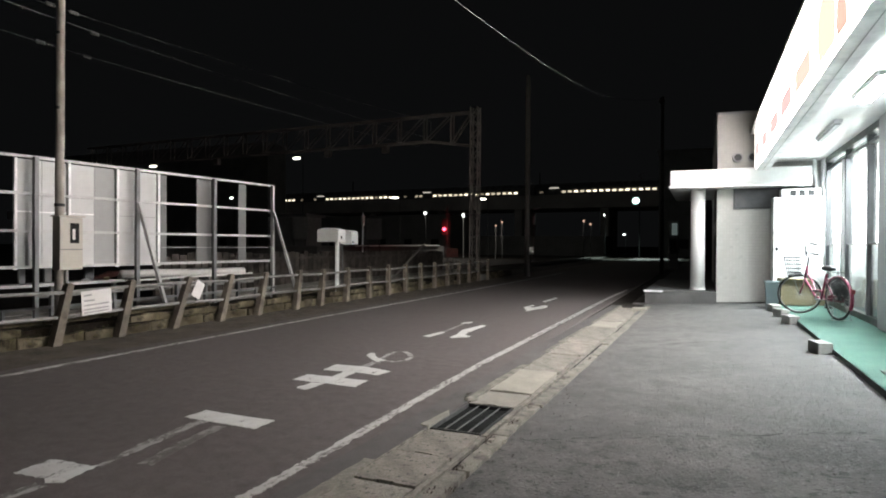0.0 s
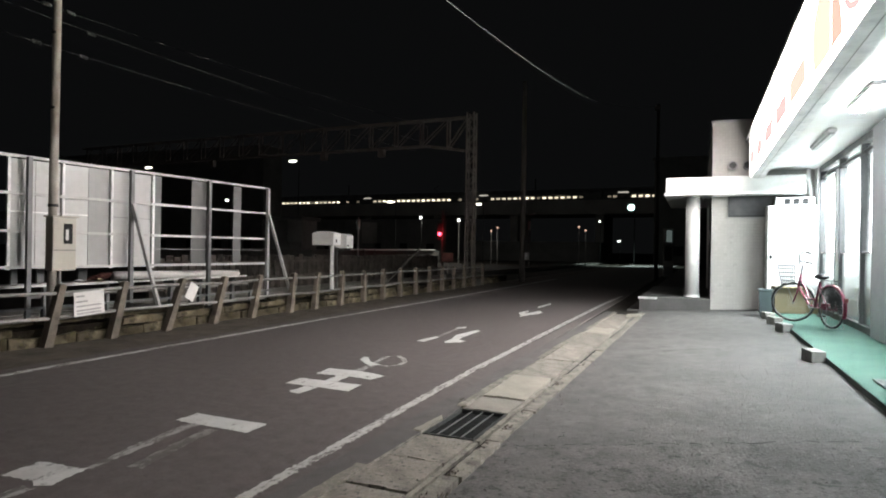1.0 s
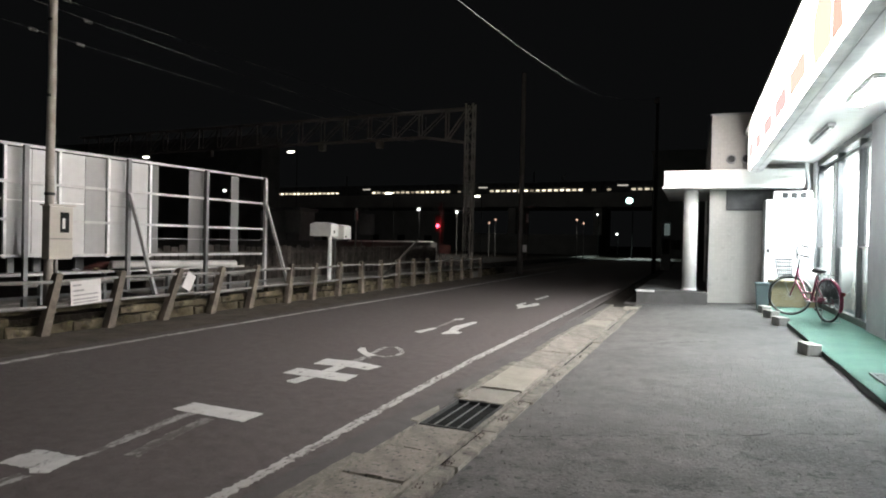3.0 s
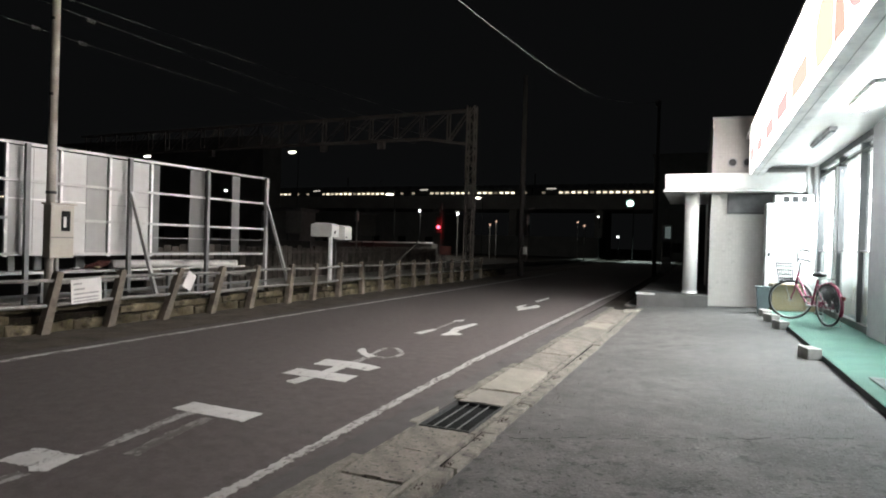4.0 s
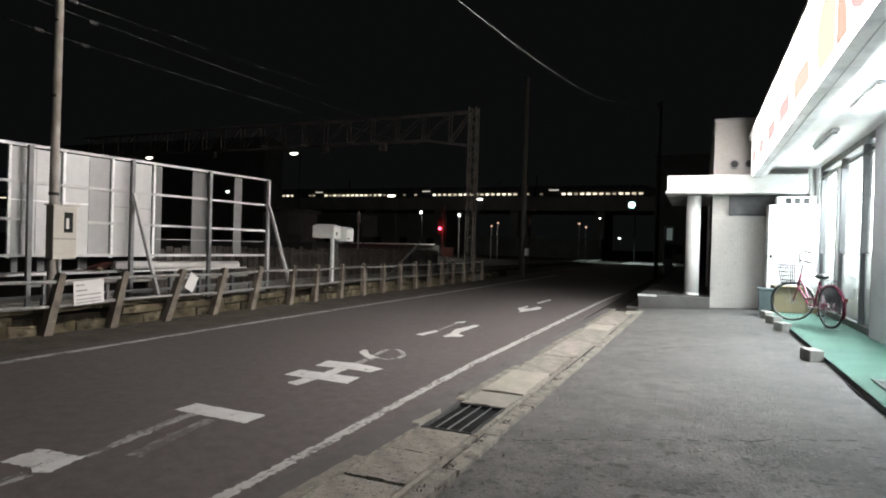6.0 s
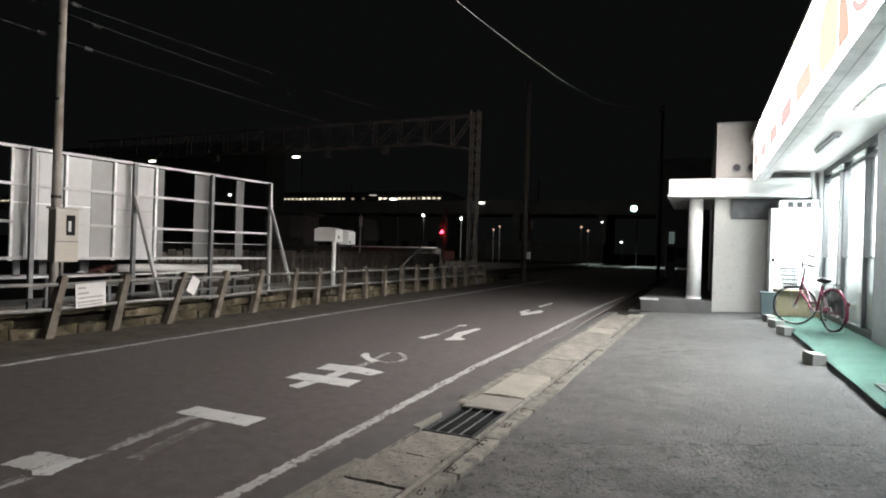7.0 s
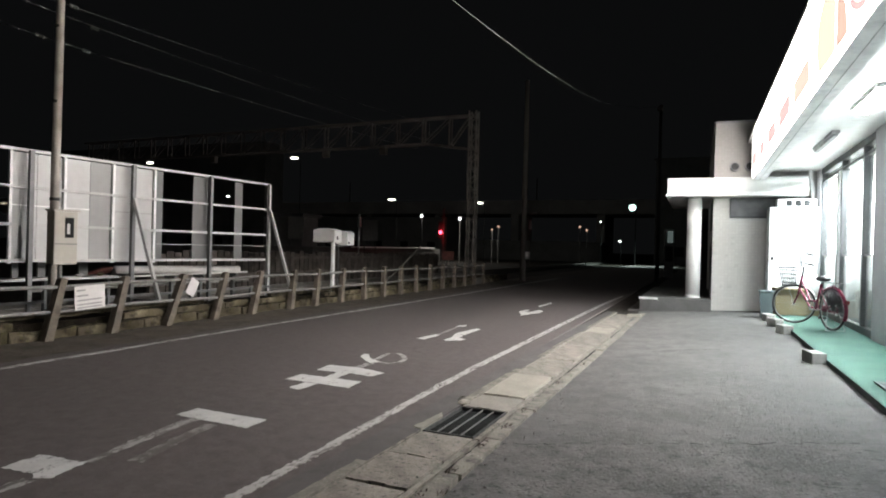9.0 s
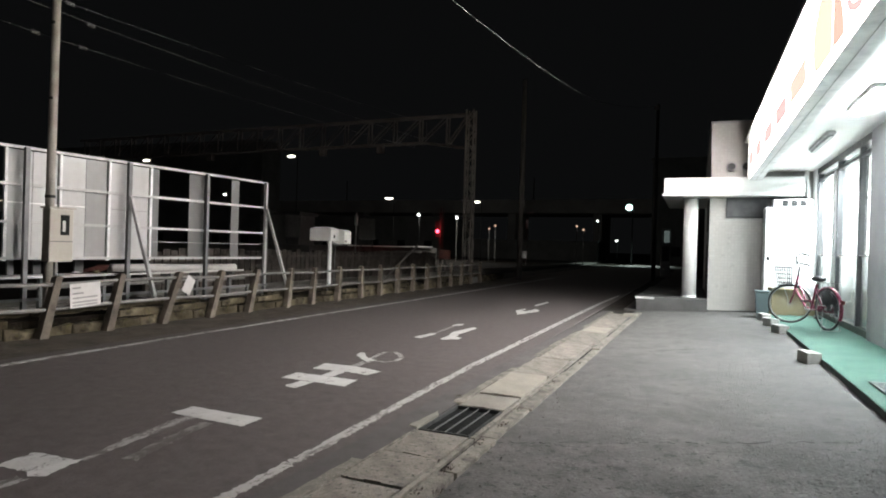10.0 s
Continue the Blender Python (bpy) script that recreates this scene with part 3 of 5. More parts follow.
part("grate_frame", box(box(box(box(bmesh.new(), 0.0, 0.012, 1.12, 1.88, -0.06, 0.0), 0.373, 0.385, 1.12, 1.88, -0.06, 0.0), 0.012, 0.373, 1.12, 1.135, -0.06, 0.0), 0.012, 0.373, 1.865, 1.88, -0.06, 0.0), M_steel_dark, grate)
for i in range(3):
    part("bar", boxed(0.100 + 0.09 * i, 0.1055 + 0.09 * i, 1.135, 1.865, -0.012, -0.002), M_steel_bar, grate)

grit = bmesh.new()
for _ in range(260):
    yy = rnd.uniform(2.2, 12)
    xx = -1.22 + 0.0175 * (yy - 3) + abs(rnd.gauss(0, 0.12)) * (1 if rnd.random() < 0.7 else -1)
    r_ = rnd.uniform(0.003, 0.011)
    z_ = yard_z(xx) + (0.004 if xx > -1.2 else 0.018)
    vs = [grit.verts.new((xx + r_ * dx, yy + r_ * dy, z_ + r_ * dz)) for dx, dy, dz in ((1, 0, 0), (-0.5, 0.9, 0), (-0.6, -0.8, 0), (0, 0, 1.1))]
    for f in ((0, 1, 3), (1, 2, 3), (2, 0, 3)):
        grit.faces.new([vs[k_] for k_ in f])
for _ in range(5200):                        # loose chippings on the forecourt, denser on the old asphalt
    yy = 2.6 + 5.4 * rnd.random() ** 1.5
    xx = rnd.uniform(-1.18, 1.3)
    r_ = rnd.uniform(0.0015, 0.0045) * (1.5 if rnd.random() < 0.06 else 1)
    z_ = yard_z(xx) + 0.003
    a_ = rnd.uniform(0, 6.28)
    c_, s_ = math.cos(a_) * r_, math.sin(a_) * r_
    vs = [grit.verts.new((xx + c_ * dx - s_ * dy, yy + s_ * dx + c_ * dy, z_ + r_ * dz)) for dx, dy, dz in ((1.2, 0, 0), (-0.5, 0.9, 0), (-0.6, -0.8, 0), (0, 0, 0.9))]
    for f in ((0, 1, 3), (1, 2, 3), (2, 0, 3)):
        grit.faces.new([vs[k_] for k_ in f])
clump = bmesh.new()                          # dead leaves and weeds caught in the kerb gap
for cx, cy, n_ in ((-1.30, 3.39, 60), (-1.288, 3.92, 40), (-1.28, 4.42, 36), (-1.29, 4.92, 18), (-1.31, 2.99, 26), (-1.23, 3.05, 10), (-1.24, 6.1, 14), (-1.2, 7.3, 12), (-1.86, 5.1, 14)):
    for _ in range(n_):
        p = Vector((cx + rnd.gauss(0, 0.016), cy + rnd.gauss(0, 0.045), 0.019))
        a_, l_ = rnd.uniform(0, 6.28), rnd.uniform(0.007, 0.020)
        q = p + Vector((math.cos(a_) * l_, math.sin(a_) * l_, rnd.uniform(0.004, 0.02)))
        sd_ = Vector((-math.sin(a_), math.cos(a_), 0.3)) * l_ * 0.3
        clump.faces.new([clump.verts.new(v) for v in (p - sd_, p + sd_, q + sd_ * 0.5, q - sd_ * 0.5)])
tagged(part("dead_leaves", clump, M_leaf), "brown dead leaves and weeds caught in the kerb gap", "leaves", kind="stuff")
tagged(part("grit", grit, M_chip), "scattered grit and concrete crumbs along the kerb", "grit", kind="stuff")

# ---------------------------------------------------------------- fence and low wall by the railway
fence = thing("guard_fence", "leaning concrete posts joined by two steel pipe rails", "fence")
POST_BASE = [2.3, 3.3, 4.35, 5.34, 6.28, 7.23, 8.23, 9.19, 10.34, 11.20, 12.23, 13.30] + [14.3 + 1.0 * i for i in range(9)]
POST_LEAN = [0.2, 0.2, 0.2, 0.20, 0.21, 0.33, 0.27, 0.23, 0.13, 0.12, 0.08, 0.0] + [0.0] * 9
for yb, ln in zip(POST_BASE, POST_LEAN):
    bm = bmesh.new()
    w0, w1, h = 0.058, 0.046, 0.80
    vs = []
    for z, w, dy in ((-0.05, w0, -ln * 0.06), (h - 0.02, w1, ln), (h, w1 - 0.02, ln)):
        vs.append([bm.verts.new((-7.45 + a * w, yb + dy + b * w, z)) for a, b in ((-1, -1), (1, -1), (1, 1), (-1, 1))])
    for a, b in zip(vs, vs[1:]):
        for i in range(4):
            bm.faces.new((a[i], a[(i + 1) % 4], b[(i + 1) % 4], b[i]))
    bm.faces.new(vs[-1])
    part("post", bm, M_post, fence)
for z in (0.70, 0.39):
    pts = [(-7.45 + 0.0, yb + ln * z / 0.8, z + 0.015 * math.sin(yb * 2.1)) for yb, ln in zip(POST_BASE, POST_LEAN)]
    part("rail", tubed([(pts[0][0], -2, z)] + pts, 0.024, 8), M_pipe, fence)

wall = thing("low_wall", "low mossy concrete block wall under the fence", "wall", kind="structure")
part("wall_core", boxed(-7.86, -7.612, -8, 26, -0.3, 0.24), M_soil, wall)


def block_mesh(l, h, seed):
    """A broken wall block: a ragged face outline, pushed out unevenly."""
    r = random.Random(seed)
    o = rough_outline([(0, 0), (l, 0), (l, h - r.uniform(0, 0.03)), (l * r.uniform(0.3, 0.7), h - r.uniform(-0.01, 0.03)), (0, h - r.uniform(0, 0.03))], 0.09, 0.011, seed)
    bm = bmesh.new()
    rows = [[bm.verts.new((x, a, b)) for a, b in o] for x in (-0.03, 0.065)]
    rows.append([bm.verts.new((0.078 + r.uniform(-0.012, 0.006), l / 2 + (a - l / 2) * 0.95, h / 2 + (b - h / 2) * 0.80)) for a, b in o])
    n = len(o)
    for a, b in zip(rows, rows[1:]):
        for i in range(n):
            bm.faces.new((a[i], a[(i + 1) % n], b[(i + 1) % n], b[i]))
    bm.faces.new(rows[-1])
    bm.faces.new(rows[0][::-1])
    return mesh_of(bm, "block", M_block)


BLOCKS = [[(l, block_mesh(l, h, 60 + 7 * i + j)) for i, l in enumerate((0.66, 0.85, 0.97, 1.06))] for j, h in enumerate((0.162, 0.118, 0.085))]
for row, z_ in enumerate((0.0, 0.168, 0.287)):
    y = -1.66 + 0.23 * row
    while y < 24:
        l, me = rnd.choice(BLOCKS[row])
        if rnd.random() > (0.02, 0.08, 0.5)[row]:
            ob = new("block", me)
            ob.parent = wall
            ob.matrix_basis = pose(-7.60 + rnd.uniform(-0.025, 0.012) - 0.035 * row, y, z_ + 0.004, rnd.uniform(-1.2, 1.2), rnd.uniform(-5, 3), rnd.uniform(-1.5, 1.5))
        y += l + rnd.uniform(0.008, 0.03)
tagged(part("earth_bank", grid_sheet(-8.9, -7.615, -8, 26, 8, 170, lambda x, y: 0.27 - 0.13 * max(0, -7.9 - x) + 0.045 * noise.noise((x * 3, y * 2.2, 5))), M_soil),
       "dark earth bank behind the low wall", "earth bank", kind="structure")
moss = bmesh.new()
for _ in range(1500):
    yy = rnd.uniform(2, 22)
    zz = rnd.choice([0.010, 0.010, 0.165, 0.29, 0.33])
    xx = -7.50 + rnd.uniform(-0.03, 0.10) if zz < 0.1 else -7.56 + rnd.uniform(-0.08, 0.0)
    if noise.noise((yy * 1.7, zz * 4, 2)) < -0.05:
        continue
    s = rnd.uniform(0.008, 0.026) * (1.8 if zz > 0.3 else 1)
    for _b in range(4):
        a, l = rnd.uniform(0, 6.28), rnd.uniform(0.5, 1.8) * s
        p = Vector((xx, yy, zz))
        q = p + Vector((math.cos(a) * l, math.sin(a) * l, rnd.uniform(0.4, 2.2) * s))
        side = Vector((-math.sin(a), math.cos(a), 0)) * s * 0.22
        moss.faces.new([moss.verts.new(v) for v in (p - side, p + side, q)])
tagged(part("weeds", moss, M_moss), "moss and small weeds on the low wall", "weeds", kind="stuff")

# notices hung on the fence rails
notice = thing("notice_sheet", "white notice sheet with faded print tied to the fence rails", "notice", pose(-7.40, 5.90, 0.54, 0, 0, 90) @ pose(0, 0, 0, 0, -3, 0))
part("sheet", boxed(-0.22, 0.22, -0.004, 0.004, -0.155, 0.155), M_sheet, notice)
for z, l in ((0.10, 0.12), (0.03, 0.16), (-0.03, 0.36), (-0.085, 0.36), (-0.125, 0.36)):
    part("print_line", boxed(-0.19, -0.19 + l, -0.0075, -0.005, z - 0.011, z + 0.011), M_ink, notice)
plate = thing("tilted_plate", "small white plate hung askew on the fence", "notice", pose(-7.40, 7.70, 0.585, 0, 0, 90) @ pose(0, 0, 0, 0, 30, 0))
part("plate", boxed(-0.095, 0.095, -0.005, 0.005, -0.135, 0.135, bevel=0.003), M_sheet, plate)

# ---------------------------------------------------------------- sheet-clad frame beside the railway
FR = pose(-8.3, 10.72, 0, 0, 0, -5.6)      # along its own y towards the camera is negative
hoard = thing("hoarding_frame", "tall steel hoarding frame seen from behind, half clad with white sheets", "hoarding", FR)
Z_RAIL = (0.97, 1.48, 2.01, 2.53)
POSTS = [0.0, -1.53, -3.13, -4.73, -6.33, -7.93]
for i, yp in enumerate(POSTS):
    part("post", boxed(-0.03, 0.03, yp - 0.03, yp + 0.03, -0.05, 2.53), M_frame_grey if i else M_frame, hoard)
for z in Z_RAIL:
    part("rail", boxed(-0.072, -0.037, -8.2, 0.04, z - 0.021, z + 0.021), M_frame, hoard)
for yp in (-2.66, -3.42, -4.20, -4.955):
    part("stud", boxed(-0.110, -0.074, yp - 0.02, yp + 0.02, 0.93, 2.52), M_strip, hoard)


def cladding(y0, y1, material, k):
    part("panel", boxed(-0.134, -0.116, y0, y1, 0.955, 2.50), material, hoard)


for y0, y1, m_ in ((-4.935, -4.585, M_panel), (-4.58, -4.225, M_panel), (-4.18, -3.795, M_panel), (-3.79, -3.445, M_panel_mid),
                   (-3.40, -3.05, M_panel), (-3.045, -2.685, M_panel), (-2.635, -2.48, M_panel_grey), (-1.84, -1.50, M_panel_grey), (-0.83, -0.63, M_panel_grey)):
    cladding(y0, y1, m_, 0)
part("joint_strip", boxed(-0.114, -0.104, -4.93, -3.80, 1.748, 1.764), M_strip, hoard)
part("joint_strip", boxed(-0.114, -0.106, -3.40, -2.69, 1.748, 1.758), M_panel_mid, hoard)
part("wire", boxed(-0.09, -0.078, -2.62, -0.06, 1.24, 1.252), M_panel_mid, hoard)
for yp in (0.0, -3.13, -6.33):
    part("brace", beamed((0.03, yp, 1.98), (0.66, yp + 0.10, 0.1), 0.05), M_frame, hoard)
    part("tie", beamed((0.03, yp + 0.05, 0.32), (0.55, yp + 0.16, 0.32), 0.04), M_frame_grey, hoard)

# pipe run and rails at the foot of the frame
run = thing("pipe_run", "large pale pipe lying on steel trestles", "pipe")
part("pipe", tubed([(-8.99, 7.63, 0.795), (-8.95, 9.66, 0.768)], 0.073, 14), M_pipe_pale, run, smooth=True)
part("pipe", tubed([(-8.94, 9.70, 0.765), (-8.92, 10.54, 0.755)], 0.073, 14), M_pipe_pale, run, smooth=True)
part("shelf_edge", beamed((-8.86, 7.6, 0.692), (-8.82, 10.7, 0.700), 0.05, 0.03), M_pipe_pale, run)
part("pipe", tubed([(-9.3, 6.4, 0.5), (-8.95, 10.9, 0.52)], 0.03, 8), M_pipe, run)
for yp in (7.9, 8.8, 9.5, 10.4):
    part("trestle", beam(beam(bmesh.new(), (-9.0 + (yp - 6.8) * 0.02, yp, -0.03), (-9.0 + (yp - 6.8) * 0.02, yp, 0.66), 0.06), (-9.15 + (yp - 6.8) * 0.02, yp, 0.65), (-8.90 + (yp - 6.8) * 0.02, yp, 0.65), 0.05), M_frame_grey, run)
cl = thing("rope_heap", "reddish heap of old rope and straps", "rope", pose(-9.25, 7.55, 0.70))
for k in range(5):
    part("coil", tubed([(0.05 * k - 0.1 + 0.10 * math.cos(a), 0.16 * math.sin(a) + 0.03 * k, 0.03 + 0.025 * k) for a in np.linspace(0, 6.28, 12, endpoint=False)], 0.022, 6, True), M_rope, cl)
tr = thing("trestle_table", "low steel trestle under old rope", "trestle", pose(-9.25, 7.3, 0))
part("top", boxed(-0.2, 0.2, -1.9, 0.45, 0.66, 0.70), M_frame, tr)
for y in (-1.8, -0.7, 0.4):
    part("leg", boxed(-0.03, 0.03, y - 0.03, y + 0.03, -0.03, 0.66), M_frame_grey, tr)
for y, w, h in ((6.18, 0.05, 0.22), (6.58, 0.06, 0.23), (7.28, 0.08, 0.20)):
    tagged(part("stored_board", boxed(-0.02, 0.02, -w, w, 0.0, h, bevel=0.004), M_panel_grey, at=pose(-9.32, y, 0.703, 0, rnd.uniform(-4, 4), 0)), "dull grey offcut board standing on the trestle", "board", group="boards on the trestle")
for y, w, h, m_ in ((7.08, 0.09, 0.05, M_panel_mid), (7.72, 0.04, 0.08, M_sheet), (7.46, 0.06, 0.06, M_cardboard)):
    tagged(part("bundle", ball(bmesh.new(), (0, 0, h / 2), 0.5, 0.10, w * 2, h, 12), m_, at=pose(-9.13, y, 0.70, 0, 0, rnd.uniform(-20, 20)), smooth=True), "small pale wrapped bundle on the trestle", "bundle", group="bundles on the trestle")
inner = thing("inner_rail_fence", "low steel rail fence behind the guard fence", "fence")
for yp in (3.6, 5.2, 6.8, 8.4, 9.9):
    part("post", boxed(-8.36 + 0.03 * yp - 0.02, -8.36 + 0.03 * yp + 0.02, yp - 0.02, yp + 0.02, -0.03, 0.46), M_frame_grey, inner)
part("rail", beamed((-8.36, 0.5, 0.44), (-8.05, 10.5, 0.44), 0.03, 0.035), M_frame_grey, inner)

# utility pole with a meter box
POLE = pose(-7.98, 5.80, 0)
upole = thing("utility_pole", "slim concrete utility pole with a meter box", "utility pole", POLE)
part("shaft", tubed([(0.0, 0, -0.1), (0.0, 0.0, 2.2), (0.04, 0.02, 9.0)], [0.062, 0.055, 0.036], 14), M_pole, upole, smooth=True)
mb = part("meter_box", boxed(-0.02, 0.13, -0.09, 0.25, 0.95, 1.66, bevel=0.012), M_meter, upole, "cream plastic meter box")
part("meter_window", boxed(0.126, 0.136, 0.06, 0.185, 1.31, 1.58), M_dark_glass, mb)
part("meter_dial", boxed(0.137, 0.140, 0.085, 0.125, 1.36, 1.50), M_sheet, mb)
part("cover_seam", boxed(0.129, 0.133, -0.08, 0.24, 1.22, 1.232), M_frame_grey, mb)
part("hood", boxed(-0.03, 0.15, -0.11, 0.27, 1.662, 1.682), M_meter, mb)
for z in (0.62, 1.8, 3.1, 4.1):
    part("band", tubed([(0.0, 0.0, z), (0.0, 0, z + 0.04)], 0.064 if z < 2 else 0.054, 14), M_steel_dark, upole)
part("conduit", tubed([(0.07, 0.05, -0.03), (0.07, 0.05, 0.95)], 0.025, 8), M_pipe, upole)

# twin control boxes on a post
ctl = thing("control_boxes", "two pale steel control boxes with pitched lids on one post", "control box", pose(-9.0, 14.33, 0))
part("post", tubed([(0, 0, -0.05), (0, 0, 1.4)], 0.055, 10), M_cabinet_far, ctl)


def gable_box(cx, cy, w, d, z0, z1):
    bm = extrude_y(bmesh.new(), [(cx - w / 2, z0), (cx + w / 2, z0), (cx + w / 2, z1 - 0.05), (cx + w / 4, z1), (cx - w / 4, z1), (cx - w / 2, z1 - 0.05)], cy - d / 2, cy + d / 2)
    bmesh.ops.bevel(bm, geom=list(bm.edges), offset=0.008, segments=1, affect="EDGES")
    return bm


b1 = part("box", gable_box(-0.17, -0.02, 0.66, 0.36, 1.38, 1.75), M_cabinet_far, ctl)
part("latch", boxed(0.162, 0.176, -0.08, -0.04, 1.46, 1.54), M_dark, b1)
b2 = part("box", gable_box(0.10, 0.44, 0.36, 0.36, 1.31, 1.70), M_cabinet_far, ctl)
part("hinge", boxed(0.281, 0.291, 0.30, 0.36, 1.36, 1.40), M_dark, b2)
part("bracket", beamed((-0.1, 0, 1.34), (0.1, 0.42, 1.28), 0.05), M_frame_grey, ctl)
part("cable", tubed([(0.10, 0.1, 1.25), (0.13, 0.06, 0.7), (0.10, 0.05, 0.0)], 0.015, 6), M_cable, ctl)

# ---------------------------------------------------------------- shop
GX = 2.35
Y0, Y1 = 4.2, 15.4
tagged(part("mat_base", boxed(1.375, 2.6, Y0, 14.9, -0.1, MAT_Z - 0.02), M_stone), "concrete base under the green mat", "kerb", kind="structure")
tagged(part("green_mat", grid_sheet(1.346, 2.34, Y0, 14.88, 12, 120, lambda x, y: MAT_Z + 0.004 * noise.noise((x * 2, y * 2, 7))), M_mat), "green artificial turf mat along the shop front", "mat", kind="structure")
tagged(part("mat_edge", boxed(1.350, 1.372, Y0, 14.9, 0.02, MAT_Z - 0.012), M_edge), "grey edging strip under the turf mat", "trim", kind="structure")
tagged(part("shop_floor", boxed(2.42, 8.0, Y0, Y1, 0.0, 0.2), M_shop_floor), "pale vinyl shop floor", "floor", kind="structure")
tagged(part("shop_ceiling", boxed(2.45, 8.0, Y0, Y1, 3.0, 3.12), M_shop_wall), "white shop ceiling", "ceiling", kind="structure")
tagged(part("shop_wall_back", boxed(7.0, 7.15, Y0, Y1, 0.2, 3.0), M_shop_wall), "white back wall of the shop", "wall", kind="structure")
tagged(part("shop_wall_end", boxed(2.45, 7.0, Y0 - 0.15, Y0, 0.0, 3.1), M_shop_wall), "white end wall of the shop", "wall", kind="structure")
tagged(part("shop_wall_far", boxed(2.46, 7.0, 15.2, 15.39, 0.2, 3.0), M_shop_wall), "white far wall of the shop", "wall", kind="structure")
tagged(part("shop_roof", boxed(1.0, 8.0, Y0, Y1 - 0.02, 3.5, 3.62), M_far_light), "flat shop roof", "roof", kind="structure")

# glazed front: sills, posts, transoms and panes
front = thing("shop_front", "full height glazed shop front with grey aluminium posts", "shop front", kind="structure")
part("sill", boxed(2.30, 2.42, Y0, 14.95, 0.0, 0.27), M_alu_dark, front)
part("head_rail", boxed(2.30, 2.42, Y0, 15.0, 3.04, 3.15), M_alu, front)
part("transom", boxed(2.32, 2.40, Y0, 14.95, 2.88, 2.93), M_alu, front)
MULL = [14.92, 13.02, 11.42, 9.3, 7.5, 5.7, 4.3]
for y in MULL:
    part("mullion", boxed(2.31, 2.43, y - 0.04, y + 0.04, 0.27, 3.04), M_alu, front)
part("door_stile", boxed(2.285, 2.33, 13.22, 13.28, 0.27, 2.88), M_alu_dark, front)
part("door_stile", boxed(2.285, 2.33, 13.12, 13.17, 0.27, 2.88), M_white, front)
for a, b in zip(MULL[1:], MULL):
    p = part("pane", boxed(2.352, 2.36, a + 0.05, b - 0.05, 0.27, 2.88), M_glass, front)
    p2 = part("pane", boxed(2.352, 2.36, a + 0.05, b - 0.05, 2.93, 3.04), M_glass, front)
    part("push_bar", tubed([(2.34, a + 0.06, 1.36), (2.34, b - 0.06, 1.36)], 0.012, 6), M_alu, front)
for a, b in zip(MULL[1:], MULL):
    part("frosted_film", boxed(2.366, 2.370, a + 0.05, b - 0.05, 0.28, 1.345), M_film, front)
    part("film_edge", boxed(2.362, 2.374, a + 0.05, b - 0.05, 1.346, 1.362), M_film_edge, front)
tagged(part("shop_pier", boxed(2.265, 2.75, 9.55, 10.53, 0.0, 3.148, bevel=0.01), M_pillar), "grey rendered pier of the shop front", "pillar", kind="structure")
tagged(part("shop_wall_corner", boxed(2.28, 2.46, 14.98, Y1, 0.0, 3.15), M_white), "white corner wall of the shop", "wall", kind="structure")

# eaves with the backlit sign
tagged(part("eaves_soffit", boxed(1.14, 2.45, Y0, Y1 - 0.03, 3.152, 3.20), M_white), "white soffit under the shop eaves", "ceiling", kind="structure")
sign = thing("shop_sign", "long backlit white shop sign with coloured squares and an orange emblem", "shop sign")
SE = 14.88                                   # far end of the lit face
prof = [(0.985, 3.80), (0.985, 3.04), (0.988, 3.00), (0.998, 2.975), (1.015, 2.96), (1.13, 2.96), (1.13, 3.80)]
part("sign_face", extrude_y(bmesh.new(), prof, Y0, 13.6), M_sign, sign)
part("sign_face", extrude_y(bmesh.new(), prof, 13.602, SE), M_sign_end, sign)
part("end_cap", extrude_y(bmesh.new(), [(0.98, 3.80), (0.98, 3.03), (0.985, 2.985), (1.0, 2.955), (1.03, 2.94), (1.253, 2.94), (1.253, 3.15), (1.14, 3.80)], SE + 0.002, SE + 0.016), M_white_gloss, sign)
part("fascia", boxed(1.02, 1.13, SE + 0.03, Y1 - 0.04, 3.21, 3.80), M_white_gloss, sign)
part("cap", boxed(0.93, 1.2, Y0 - 0.02, Y1, 3.80, 3.86), M_white_gloss, sign)
part("underside", boxed(1.02, 1.253, Y0, SE, 2.940, 2.957), M_sign_under, sign)
part("inner_face", boxed(1.235, 1.253, Y0, SE, 2.959, 3.150), M_sign_under, sign)
part("seam", boxed(1.136, 1.142, Y0, SE, 2.936, 2.939), M_pillar, sign)


def sign_patch(y0, y1, z0, z1, material, slant=0.06):
    bm = bmesh.new()
    vs = [(0.981, y0, z0), (0.981, y1, z0), (0.981, y1 + slant, z1), (0.981, y0 + slant, z1)]
    f = bm.faces.new([bm.verts.new(v) for v in vs])
    r = bmesh.ops.extrude_face_region(bm, geom=[f])
    for v in r["geom"]:
        if isinstance(v, bmesh.types.BMVert):
            v.co.x += 0.003
    return part("coloured_patch", bm, material, sign)


for y0, y1, z0, z1, m_ in ((13.66, 14.58, 3.17, 3.42, M_sign_red), (12.0, 13.03, 3.11, 3.37, M_sign_red), (10.31, 11.48, 3.09, 3.36, M_sign_red), (8.77, 9.92, 3.09, 3.36, M_sign_red),
                           (7.30, 8.43, 3.09, 3.37, M_sign_orange)):
    sign_patch(y0, y1, z0, z1, m_)
bm = bmesh.new()
bm.faces.new([bm.verts.new((0.981, y, z)) for y, z in ((6.76, 3.02), (6.45, 3.00), (5.97, 3.00), (5.97, 3.62), (6.2, 3.70), (6.6, 3.66), (6.85, 3.5), (6.9, 3.25))])
